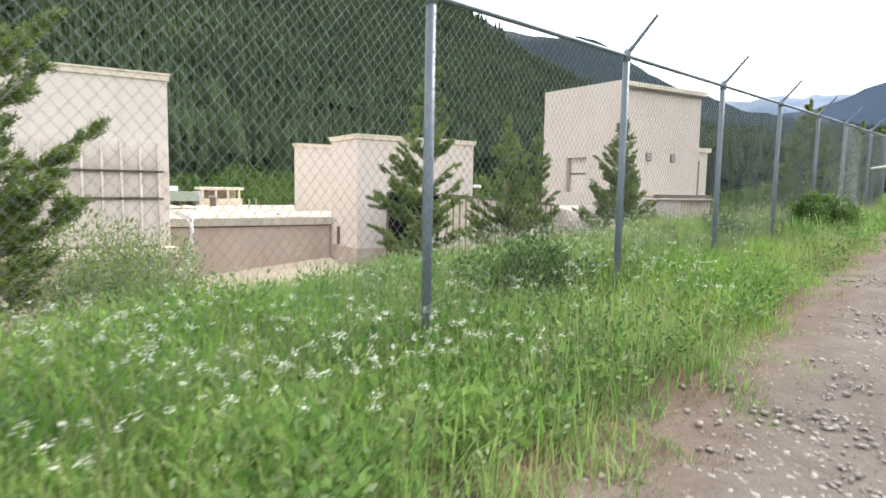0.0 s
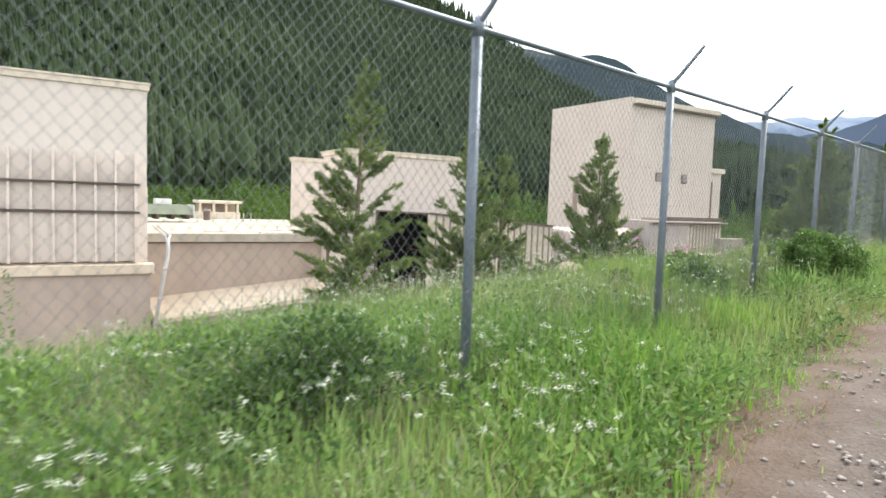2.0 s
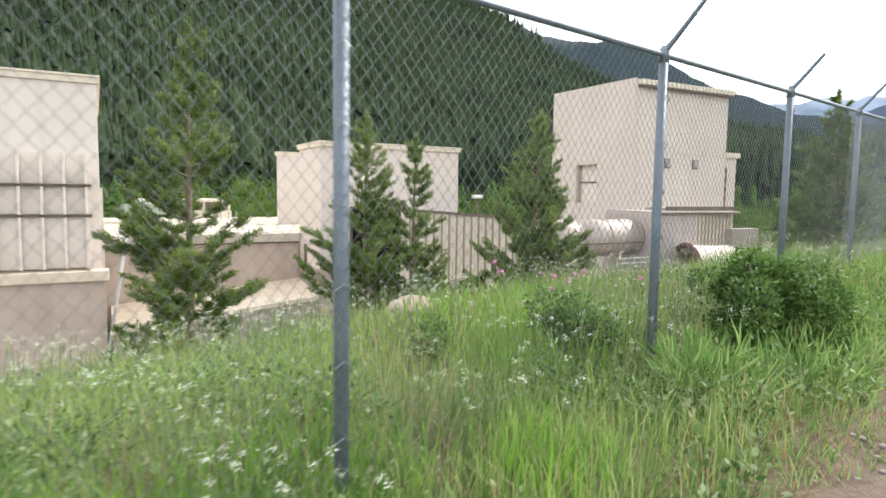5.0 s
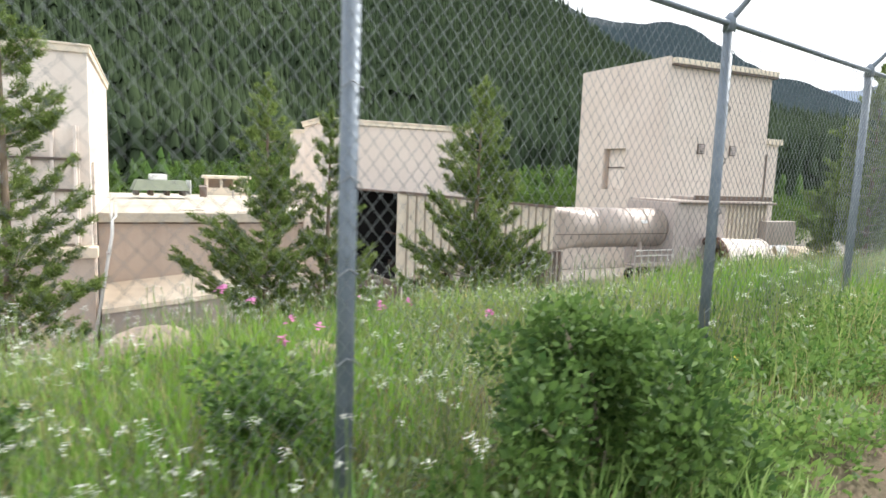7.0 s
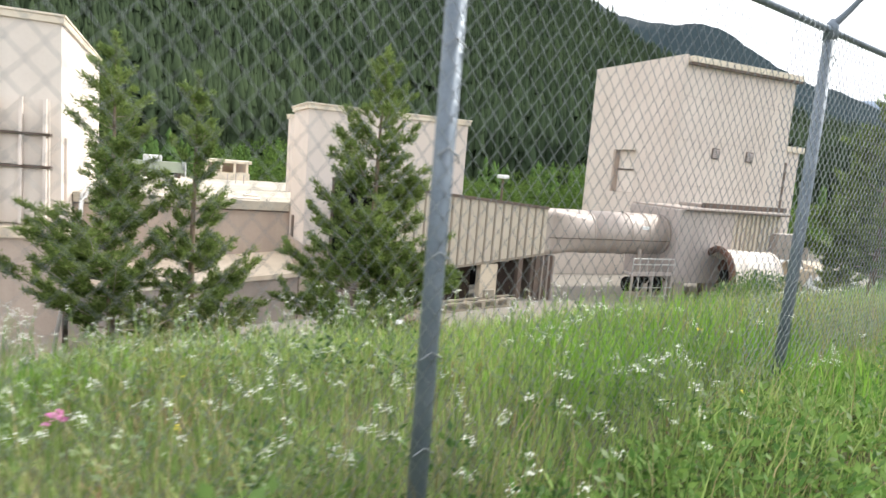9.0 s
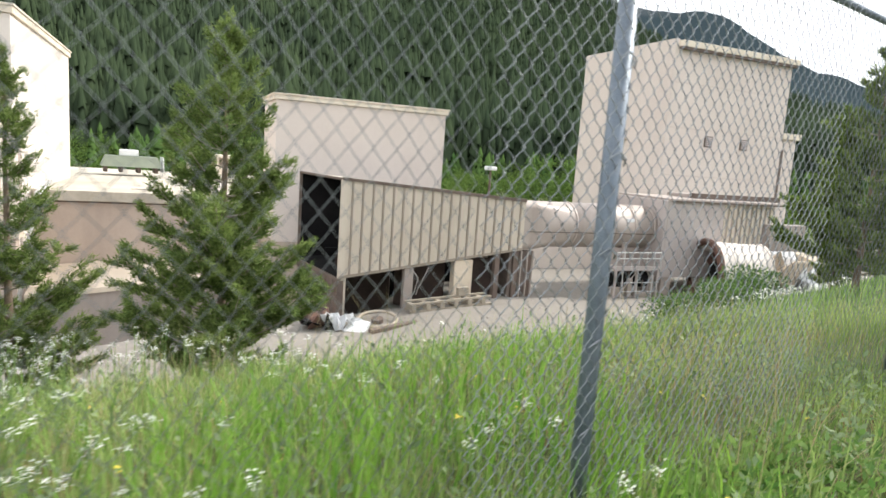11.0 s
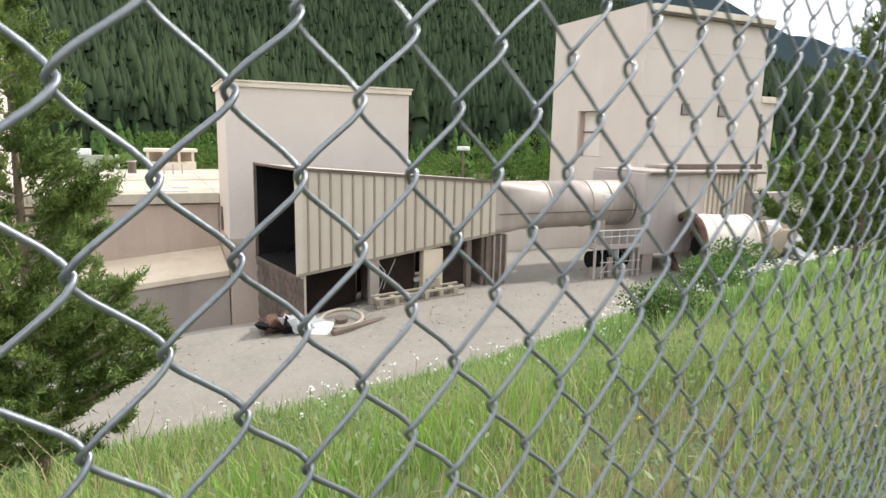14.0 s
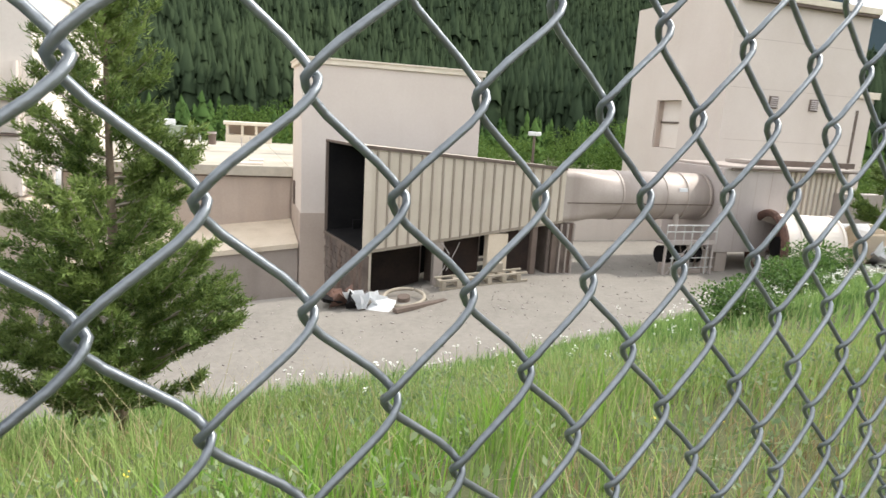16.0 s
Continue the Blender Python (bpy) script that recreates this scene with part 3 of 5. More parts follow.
part("roof", box(-24.0, -11.55, 30.56, 44.05, 19.9, 20.05, 0.02), CORNICE, b3)
part("eave", box(-11.75, -11.05, 30.6, 44.3, 19.75, 20.25, 0.04), CORNICE, b3, "cream eave board along the long side")
part("eave_soffit", box(-11.6, -11.12, 30.62, 44.2, 19.55, 19.75, 0.02), DARKTRIM, b3)
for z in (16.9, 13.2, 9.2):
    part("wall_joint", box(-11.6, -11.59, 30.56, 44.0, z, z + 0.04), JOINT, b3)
part("blind_panel", box(-19.7, -16.6, 30.85, 30.94, 8.15, 12.15, 0.02), STUCCO_PALE, b3)
part("transom", box(-19.7, -16.6, 30.72, 30.86, 10.25, 10.4, 0.02), DARKTRIM, b3)
part("reveal", box(-19.79, -19.62, 30.3, 30.94, 8.15, 12.15, 0.01), BROWN, b3)
for y in (35.0, 39.2):
    v = part("vent", box(-11.59, -11.5, y - 0.45, y + 0.45, 11.8, 12.75, 0.02), DARKTRIM, b3, "square louvred wall vent")
    for k in range(5):
        part("louvre", hull([(-11.5, y - 0.36, 11.92 + k * 0.16), (-11.5, y + 0.36, 11.92 + k * 0.16), (-11.42, y - 0.36, 11.9 + k * 0.16), (-11.42, y + 0.36, 11.9 + k * 0.16), (-11.5, y - 0.36, 12.02 + k * 0.16), (-11.5, y + 0.36, 12.02 + k * 0.16)]), GREYSTEEL, v)
annex = thing("tower_annex", C @ pose(0, 0, TZ), "narrow beige pilaster block with a cream cap", "building")
part("wall", box(-16.0, -11.9, 44.06, 46.2, 0, 13.2, 0.03), STUCCO, annex)
part("cap", box(-16.1, -11.6, 44.08, 46.5, 13.2, 13.75, 0.04), CORNICE, annex)
part("slot", box(-11.9, -11.8, 44.25, 44.6, 6.5, 12.2, 0.01), DARKTRIM, annex)

# left building with the ribbed screen
b1 = building("screen_building", "tall beige building with a ribbed screen wall", -30.4, -10.35, -42, -15.75, -10.5, 9.29, STUCCO_PALE, cap=0.5)
B1Z = 10.5
for z0, z1, off in ((2.72, 4.6, 0.0), (0.9, 2.55, 0.12), (-2.35, 0.72, 0.24)):
    pn = part("screen_panel", box(-10.36, -10.22 + off, -40, -16.3, z0 + B1Z, z1 + B1Z, 0.01), STUCCO_PALE, b1)
    for k in range(20):
        y = -16.4 - k * 1.14
        part("fin", hull([(-10.3 + off, y, z0 + B1Z), (-10.3 + off, y - 0.15, z0 + B1Z), (-9.55 + off, y, z0 + B1Z), (-9.55 + off, y - 0.15, z0 + B1Z),
                          (-10.3 + off, y, z1 + B1Z), (-10.3 + off, y - 0.15, z1 + B1Z), (-9.85 + off, y, z1 + B1Z), (-9.85 + off, y - 0.15, z1 + B1Z)]), STUCCO, pn)
for z in (2.58, 0.75):
    part("screen_rail", box(-10.36, -9.72, -40, -16.2, z + B1Z, z + 0.12 + B1Z, 0.02), DARKTRIM, b1)
part("ledge", box(-10.36, -9.2, -42, -15.4, -3.15 + B1Z, -2.5 + B1Z, 0.06), CONCRETE, b1, "pale concrete ledge below the screen")
part("base_wall", box(-10.36, -9.45, -42, -15.6, 0, -3.16 + B1Z, 0.03), BROWN, b1)
part("corner_strip", box(-11.6, -11.3, -15.74, -15.6, 2.0, 13.0, 0.02), STUCCO, b1)

# low flat building between them, with its sloping concrete apron
lowb = thing("low_building", C @ pose(0, 0, -10.5), "low flat-roofed brown building with a pale roof slab", "building")
part("wall", box(-48.0, -14.75, -15.7, -2.15, 0, 9.25, 0.02), BROWN, lowb)
part("rear_wing", box(-48.0, -14.85, -2.14, 9.4, 0, 9.25, 0.02), BROWN, lowb)
part("rear_wing", box(-48.0, -30.6, -44.0, -15.72, 0, 9.25, 0.02), BROWN, lowb)
part("roof_slab", box(-48.2, -14.72, -15.7, -2.12, 9.26, 9.56, 0.03), ROOFING, lowb, "pale cream roof slab")
part("roof_slab", box(-48.2, -14.85, -2.1, 9.6, 9.26, 9.56, 0.03), ROOFING, lowb, "pale cream roof slab")
part("roof_slab", box(-48.2, -30.7, -44.2, -15.74, 9.26, 9.56, 0.03), ROOFING, lowb, "pale cream roof slab")
part("parapet", box(-14.72, -14.35, -15.7, -2.06, 9.05, 9.70, 0.05), ROOFING, lowb, "rounded cream parapet lip")
part("parapet_line", box(-14.73, -14.66, -15.68, -2.07, 8.93, 9.04), DARKTRIM, lowb)
for px, py, pw, pd in ((-18.0, -6.4, 0.9, 2.6), (-19.6, -10.5, 0.7, 1.8), (-21.5, -4.6, 1.2, 1.0)):
    part("roof_sheet", box(px, px + pw, py, py + pd, 9.565, 9.68, 0.02), STUCCO_PALE, lowb, "loose pale sheet on the roof")
apron = thing("apron", C @ pose(0, 0, 0), "pale sloping concrete apron above a weathered retaining wall", "retaining wall")
part("slope", hull([(-14.8, -2.1, -4.35), (-9.45, -2.1, -5.0), (-14.8, -15.3, -5.6), (-9.45, -15.3, -6.3), (-14.8, -2.1, -5.6), (-9.45, -2.1, -5.3), (-14.8, -15.3, -6.9), (-9.45, -15.3, -6.6)]), CONCRETE, apron)
part("retaining_wall", hull([(-14.7, -2.12, -5.62), (-9.6, -2.12, -5.31), (-14.7, -15.3, -6.92), (-9.6, -15.3, -6.62), (-14.7, -2.12, -12.5), (-9.6, -2.12, -12.5), (-14.7, -15.3, -12.5), (-9.6, -15.3, -12.5)]), DARKCONC, apron)

# things on the low roof
unit = thing("roof_unit", C @ pose(-36.5, -11.5, -0.6, 0, 0, 8), "grey-green roof unit with a small white box on top", "vent unit")
part("body", hull([(-1.3, -2.6, 0.5), (1.3, -2.6, 0.5), (-1.3, 2.6, 0.5), (1.3, 2.6, 0.5), (-1.0, -2.2, 1.5), (1.0, -2.2, 1.5), (-1.0, 2.2, 1.5), (1.0, 2.2, 1.5)]), GREENROOF, unit)
part("cap_box", box(-0.5, 0.5, -1.0, 0.6, 1.51, 2.1, 0.08), WHITE, unit)
for y in (-2.2, -0.9, 0.6, 2.1):
    part("foot", box(-1.0, 1.0, y - 0.15, y + 0.15, -0.02, 0.52, 0.02), DARKTRIM, unit)
part("end_sheet", box(-1.1, 1.1, 2.65, 2.75, 0.1, 1.55, 0.01), WHITE, unit)
stack = thing("roof_stack", C @ pose(-34.5, -7.6, -0.62), "short dark roof vent pipe", "vent pipe")
part("pipe", rod([(0, 0, 0), (0, 0, 1.2)], 0.35, 14), DARKTRIM, stack)
part("collar", rod([(0, 0, 1.0), (0, 0, 1.15)], 0.42, 14), GREYSTEEL, stack)
for dy in (0.0, 0.75, 1.5):
    part("standpipe", rod([(2.0, 2.6 + dy, 0.0), (2.0, 2.6 + dy, 0.9)], 0.06, 8), GREYSTEEL, stack)
hutt = thing("roof_hut", C @ pose(-47.5, -3.9, -1.0), "small cream roof structure with an open side", "roof hut")
part("base", box(-1.5, 1.5, -2.6, 2.4, 0, 0.9, 0.03), CORNICE, hutt)
part("roof", box(-1.7, 1.7, -2.8, 2.6, 2.0, 2.35, 0.04), CORNICE, hutt)
for y in (-2.4, -0.8, 0.7, 2.1):
    part("post", box(1.2, 1.45, y - 0.14, y + 0.14, 0.9, 2.0, 0.02), CORNICE, hutt)
part("back", box(-1.4, -1.1, -2.5, 2.3, 0.9, 2.0, 0.02), BROWN, hutt)

# downpipes at the corner of the screen building
dp = thing("downpipes", C @ pose(-9.0, -15.2, -9.0), "pair of grey pipes rising against the corner ledge", "pipe")
for dx in (0.0, 0.45):
    part("pipe", rod([(dx - 5.7, 0.3 + dx * 0.6, 8.75), (dx - 0.9, 0.5 + dx * 0.6, 8.35), (dx - 0.3, 0.6, 8.1), (dx, 0.6, 7.4), (dx + 0.1, -0.75, -0.8)], 0.09, 10), RAILM, dp, smooth=True)
for z in (2.0, 4.2, 6.2):
    part("bracket", box(-0.2, 0.75, -0.72 + z * 0.16, -0.52 + z * 0.16, z, z + 0.1, 0.01), GREYSTEEL, dp)

# low pale wall behind the pipe
lw = thing("yard_wall", C @ pose(-9.0, 9.4, -5.4), "low pale rendered wall behind the duct", "wall")
part("wall", box(-0.35, 0, 0, 17.5, 0, 2.9, 0.03), STUCCO_PALE, lw)
part("coping", box(-0.45, 0.1, -0.02, 17.6, 2.9, 3.05, 0.03), CONCRETE, lw)

# ---- the duct and fan ----
duct = thing("exhaust_duct", C, "large beige ribbed steel exhaust duct tapering to a round pipe", "duct")
L, X1a, X1b = 10.7, -0.26, -3.0           # length of the tapering box, near and far side at its small end
ZT0, ZB0, ZT1, ZB1, XF0 = 1.40, -3.57, 0.68, -2.05, -6.05


def duct_at(f):
    """Corners (near top, near bottom, far top, far bottom) of the box at a share f of its length."""
    y = L * f
    zt, zb = ZT0 + (ZT1 - ZT0) * f, ZB0 + (ZB1 - ZB0) * f
    return Vector((X1a * f, y, zt)), Vector((X1a * f, y, zb)), Vector((XF0 + (X1b - XF0) * f, y - 0.95 * (1 - f), zt)), Vector((XF0 + (X1b - XF0) * f, y - 0.95 * (1 - f), zb))


def slab(q, off):
    """A quad thickened along off."""
    return hull([p for p in q] + [p + Vector(off) for p in q])


def sheared(bm):
    """Turns a piece of the mouth to its slanting front."""
    for v in bm.verts:
        v.co.y += v.co.x * 0.157
    return bm


A0, B0, F0, G0 = duct_at(0)
A1, B1, F1, G1 = duct_at(1)
part("side_panel", slab((A0, B0, A1, B1), (-0.08, 0, 0)), PANEL, duct)
# Inner faces are near-black: the mouth's shade is put into their colour
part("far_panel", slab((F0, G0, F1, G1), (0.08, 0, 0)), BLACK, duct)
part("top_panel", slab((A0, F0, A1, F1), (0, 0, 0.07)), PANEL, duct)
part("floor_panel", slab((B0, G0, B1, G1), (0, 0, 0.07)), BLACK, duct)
part("shade_lining", slab((A0 + Vector((-0.1, 0.05, -0.02)), B0 + Vector((-0.1, 0.05, 0.1)), A1 + Vector((-0.1, 0, 0)), B1 + Vector((-0.1, 0, 0))), (-0.03, 0, 0)), BLACK, duct)
part("shade_ceiling", slab((A0 + Vector((-0.1, 0.05, -0.06)), F0 + Vector((0.1, 0.05, -0.06)), A1 + Vector((-0.1, 0, -0.06)), F1 + Vector((0.1, 0, -0.06))), (0, 0, 0.03)), BLACK, duct)
part("shade_end", slab((A1 + Vector((-0.1, -0.3, -0.06)), F1 + Vector((0.1, -0.3, -0.06)), B1 + Vector((-0.1, -0.3, 0.1)), G1 + Vector((0.1, -0.3, 0.1))), (0, 0.05, 0)), BLACK, duct)
part("mouth_frame", hull([F0 + Vector((-0.12, -0.06, 0.1)), F0 + Vector((0.1, -0.06, 0.1)), G0 + Vector((-0.12, -0.06, -0.1)), G0 + Vector((0.1, -0.06, -0.1)), F0 + Vector((-0.12, 0.1, 0.1)), F0 + Vector((0.1, 0.1, 0.1)), G0 + Vector((-0.12, 0.1, -0.1)), G0 + Vector((0.1, 0.1, -0.1))]), DARKTRIM, duct)
part("mouth_lintel", sheared(box(-6.1, 0.03, -0.08, 0.1, 1.38, 1.5, 0.02)), DARKTRIM, duct)
part("mouth_sill", sheared(box(-6.1, 0.03, -0.1, 0.12, -3.72, -3.58, 0.02)), DARKTRIM, duct)
part("crossbar", box(-5.9, -0.1, 1.2, 1.3, -1.3, -1.22, 0.01), RUST, duct)
part("top_edge", slab((A0 + Vector((0.1, 0, -0.02)), A0 + Vector((0.1, 0, 0.14)), A1 + Vector((0.1, 0, -0.02)), A1 + Vector((0.1, 0, 0.14))), (-0.16, 0, 0)), DARKTRIM, duct)
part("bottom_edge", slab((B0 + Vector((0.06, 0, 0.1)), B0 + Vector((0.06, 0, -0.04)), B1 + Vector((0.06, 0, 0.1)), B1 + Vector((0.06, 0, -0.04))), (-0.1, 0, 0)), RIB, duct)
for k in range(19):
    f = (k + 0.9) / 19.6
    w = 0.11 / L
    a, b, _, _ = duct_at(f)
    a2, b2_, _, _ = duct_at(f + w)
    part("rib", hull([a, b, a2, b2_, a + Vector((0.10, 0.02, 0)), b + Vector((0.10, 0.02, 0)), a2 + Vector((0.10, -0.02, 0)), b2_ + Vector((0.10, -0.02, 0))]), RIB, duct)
part("corner_post", hull([A0 + Vector((0.04, -0.05, 0.05)), A0 + Vector((0.04, 0.3, 0.05)), B0 + Vector((0.04, -0.05, 0)), B0 + Vector((0.04, 0.3, 0)), A0 + Vector((-0.1, -0.05, 0.05)), A0 + Vector((-0.1, 0.3, 0.05)), B0 + Vector((-0.1, -0.05, 0)), B0 + Vector((-0.1, 0.3, 0))]), PANEL, duct)
# square to round
NS = 40
PC, PR, PZ = -1.63, 1.37, -0.70
bm = bmesh.new()
rings = []
for s in range(9):
    f = s / 8
    ring = []
    for k in range(NS):
        a = 2 * math.pi * k / NS
        cx, cz = math.cos(a), math.sin(a)
        m = max(abs(cx), abs(cz))
        sq, ci = Vector((cx / m, cz / m)), Vector((cx, cz))
        q = sq.lerp(ci, smooth01(f))
        ring.append(bm.verts.new((PC + q.x * PR, L + f * 3.6, PZ + (q.y * PR if f > 0.02 else q.y * 1.365))))
    rings.append(ring)
for r0, r1 in zip(rings, rings[1:]):
    for k in range(NS):
        bm.faces.new((r0[k], r0[(k + 1) % NS], r1[(k + 1) % NS], r1[k]))
part("transition", bm, DUCT, duct, "taupe steel transition from square to round", smooth=True)
part("pipe", rod([(PC, L + 3.58, PZ), (PC, 20.4, PZ)], PR, 48), DUCT, duct, "round taupe steel pipe", smooth=True)
for y in (L + 3.6, 17.2, 18.6, 20.1):
    part("flange", rod([(PC, y, PZ), (PC, y + 0.1, PZ)], PR + 0.05, 48), DUCT, duct)
part("seam", box(PC + PR - 0.03, PC + PR + 0.03, L + 0.2, 20.3, PZ - 0.35, PZ - 0.30), DARKTRIM, duct)
part("name_plate", box(PC + PR - 0.16, PC + PR - 0.06, 18.0, 18.55, PZ + 0.35, PZ + 0.6, 0.01), WHITE, duct, "small white plate on the pipe")
part("drain_stub", rod([(PC + 0.9, 18.3, PZ - 0.9), (PC + 0.9, 18.3, PZ - 1.9)], 0.16, 12), DUCT, duct)
# supports
sup = thing("duct_supports", C @ pose(0, 0, -5.0), "weathered block base and concrete piers under the duct", "support")


def yard_local(x, y):
    w = C @ Vector((x, y, 0))
    return float(ground_z(w.x, w.y))


bm = bmesh.new()
for k in range(10):
    for j in range(12):
        xo = -6.1 + j * 0.5 + (0.25 if k % 2 else 0)
        if xo + 0.47 < 0.0:
            box(xo, xo + 0.47, -0.05 + 0.01 * ((j * 7 + k * 3) % 5), 0.35, 1.28 - 0.36 * (k + 1) + 0.02, 1.28 - 0.36 * k, 0.015, bm)
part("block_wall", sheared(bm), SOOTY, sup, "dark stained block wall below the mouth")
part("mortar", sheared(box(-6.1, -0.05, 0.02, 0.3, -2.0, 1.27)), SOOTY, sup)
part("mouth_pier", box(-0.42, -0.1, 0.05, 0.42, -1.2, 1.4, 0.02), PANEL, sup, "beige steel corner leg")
# Rusty sheets, coloured extra dark so the bays read as shaded
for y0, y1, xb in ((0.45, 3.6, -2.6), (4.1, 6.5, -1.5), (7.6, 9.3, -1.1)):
    part("infill_sheet", box(xb - 0.08, xb, y0, y1, -1.2, 2.3), INFILL, sup, "rusty sheet closing the bay, darkened for the shade there")
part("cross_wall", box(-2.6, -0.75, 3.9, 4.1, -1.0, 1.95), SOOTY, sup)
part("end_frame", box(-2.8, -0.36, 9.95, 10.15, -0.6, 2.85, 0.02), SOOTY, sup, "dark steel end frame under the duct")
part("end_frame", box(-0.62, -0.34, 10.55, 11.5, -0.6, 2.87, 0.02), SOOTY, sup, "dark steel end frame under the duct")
for y in (10.65, 11.05, 11.4):
    part("frame_stiffener", box(-0.34, -0.22, y, y + 0.08, -0.5, 2.85, 0.01), DARKCONC, sup)
part("cable", rod([(-0.02, 3.9, 1.95), (0.1, 4.3, 1.4), (0.05, 4.1, 0.6), (0.15, 3.7, 0.1)], 0.02, 6), GREYSTEEL, sup)
part("cable", rod([(-0.02, 4.9, 1.95), (0.08, 4.5, 1.2), (0.1, 4.2, 0.5)], 0.016, 6), GREYSTEEL, sup)
for y, x0, w, m in ((3.6, -0.55, 0.5, DARKCONC), (6.5, -0.75, 1.1, CONCRETE), (9.0, -0.6, 0.3, DARKTRIM), (10.2, -0.6, 0.3, DARKTRIM)):
    f = y / L
    zb = ZB0 + (ZB1 - ZB0) * f + 5.0 - 0.02
    part("pier", box(x0, -0.05 - 0.02 * y, y, y + w, -1.3, zb, 0.03), m, sup)
    part("pier", box(-4.5, -4.0, y, y + w, -1.6, zb, 0.03), DARKCONC, sup)
# Added black sheet that paints the deep shade under the duct
part("shade_screen", box(-5.2, -5.0, 0.4, 11.4, -2.4, 2.2), BLACK, sup, "added black sheet standing for the shade below the duct")

# fan house
fan = thing("fan_house", C @ pose(0, 0, -3.7), "grey-taupe steel fan house with ribbed side and flat lid", "machine house")
part("body", box(-4.6, 0.25, 20.4, 25.3, 0, 4.85, 0.03), GREYSTEEL, fan)
part("rear_body", box(-4.5, -0.05, 25.31, 30.2, 0.6, 4.8, 0.03), GREYSTEEL, fan)
for k in range(11):
    y = 25.5 + k * 0.42
    part("rib", box(-0.05, 0.09, y, y + 0.2, 0.65, 4.75, 0.015), PANEL, fan)
part("lid", box(-4.8, 0.45, 20.7, 30.4, 4.86, 5.0, 0.02), DUCT, fan)
part("lid_edge", box(0.4, 0.48, 20.7, 30.4, 4.80, 4.9, 0.01), DARKTRIM, fan)
part("roof_beam", box(-1.6, -1.2, 24.0, 32.0, 5.02, 5.35, 0.02), DARKTRIM, fan)
part("roof_plate", box(-4.0, -1.3, 24.2, 31.8, 5.02, 5.25, 0.02), DUCT, fan)
for x in (-0.3, -4.0):
    for y in (20.7, 23.6, 27.5):
        part("foot", box(x, x + 0.5, y, y + 0.8, -1.5, 0.0, 0.02), DARKCONC, fan)
for k in range(5):
    part("panel_seam", box(0.25, 0.256, 20.6 + k * 1.1, 20.64 + k * 1.1, 0.05, 4.8), DUCT, fan)
part("side_duct", box(-0.04, 0.7, 29.2, 32.5, 1.8, 3.6, 0.03), DUCT, fan)

# platform with handrail beside the pipe
plat = thing("platform", C @ pose(0.35, 16.7, -5.2), "small steel platform with a light handrail", "platform")
part("deck", box(-0.6, 0.35, 0, 3.4, 2.05, 2.15, 0.01), GREYSTEEL, plat)
for x, zz in ((0.35, 3.15), (0.35, 2.78)):
    part("rail", rod([(x, 0, zz), (x, 3.4, zz)], 0.035, 8), RAILM, plat)
for y in (0.0, 1.15, 2.3, 3.4):
    part("post", rod([(0.35, y, 2.1), (0.35, y, 3.17)], 0.03, 8), RAILM, plat)
for y in (0.1, 1.7, 3.3):
    part("leg", box(0.2, 0.32, y - 0.06, y + 0.06, -0.3, 2.06, 0.01), GREYSTEEL, plat)
for y in (0.55, 1.7, 2.85):
    part("post", rod([(0.36, y, -0.2), (0.36, y, 3.16)], 0.03, 8), RAILM, plat)
for zz in (1.3, 0.75):
    part("rail", rod([(0.37, 0.4, zz), (0.37, 3.4, zz)], 0.025, 8), RAILM, plat)
part("tank", rod([(-0.5, 0.3, 1.35), (-0.5, 3.2, 1.35)], 0.5, 18), BLACK, plat, "dark pump body below the deck")
for k in range(6):
    part("pipework", rod([(-0.1, 0.3 + k * 0.52, 0.0), (0.02, 0.34 + k * 0.52, 1.0 + 0.2 * (k % 3)), (-0.3, 0.5 + k * 0.5, 1.95)], 0.05 + 0.015 * (k % 2), 8), GREYSTEEL if k % 2 else DARKTRIM, plat)
part("toe_board", box(0.33, 0.36, 0, 3.4, 2.15, 2.3), GREYSTEEL, plat)
for y, w, h in ((0.25, 0.7, 0.95), (1.2, 0.35, 1.5), (1.9, 0.9, 0.6), (2.9, 0.3, 1.7)):
    part("motor_block", box(-0.4, 0.15, y, y + w, -0.3, h, 0.05), DARKCONC, plat)
part("brace", rod([(0.26, 0.1, 0.1), (0.26, 1.7, 2.0)], 0.03, 6), GREYSTEEL, plat)

# loose fan drum
drum = thing("fan_drum", pose(-18.35, 51.0, -3.1, 0, 0, -33), "cream steel fan drum lying open with a rusty rim", "drum")
NS = 44
bm = bmesh.new()
prof = [(2.0, 0.0), (2.06, 0.0), (2.06, 0.16), (1.96, 0.18), (1.93, 0.9), (1.99, 0.92), (1.99, 1.0), (1.93, 1.02), (1.90, 3.3), (1.98, 3.32), (1.98, 3.45), (1.8, 3.45), (1.8, 0.05), (2.0, 0.0)]
rings = [[bm.verts.new((math.cos(2 * math.pi * k / NS) * r, y, math.sin(2 * math.pi * k / NS) * r)) for k in range(NS)] for r, y in prof]
for r0, r1 in zip(rings, rings[1:]):
    for k in range(NS):
        bm.faces.new((r0[k], r0[(k + 1) % NS], r1[(k + 1) % NS], r1[k]))
bmesh.ops.recalc_face_normals(bm, faces=bm.faces[:])
part("shell", bm, STUCCO_PALE, drum)
part("rim", rod([(math.cos(a) * 1.95, -0.04, math.sin(a) * 1.95) for a in np.linspace(0, 2 * math.pi, 41)], 0.22, 8), RUST, drum, "rusty rim of the drum")
part("hub", rod([(0, 0.5, 0), (0, 2.2, 0)], 0.62, 20), BLACK, drum)
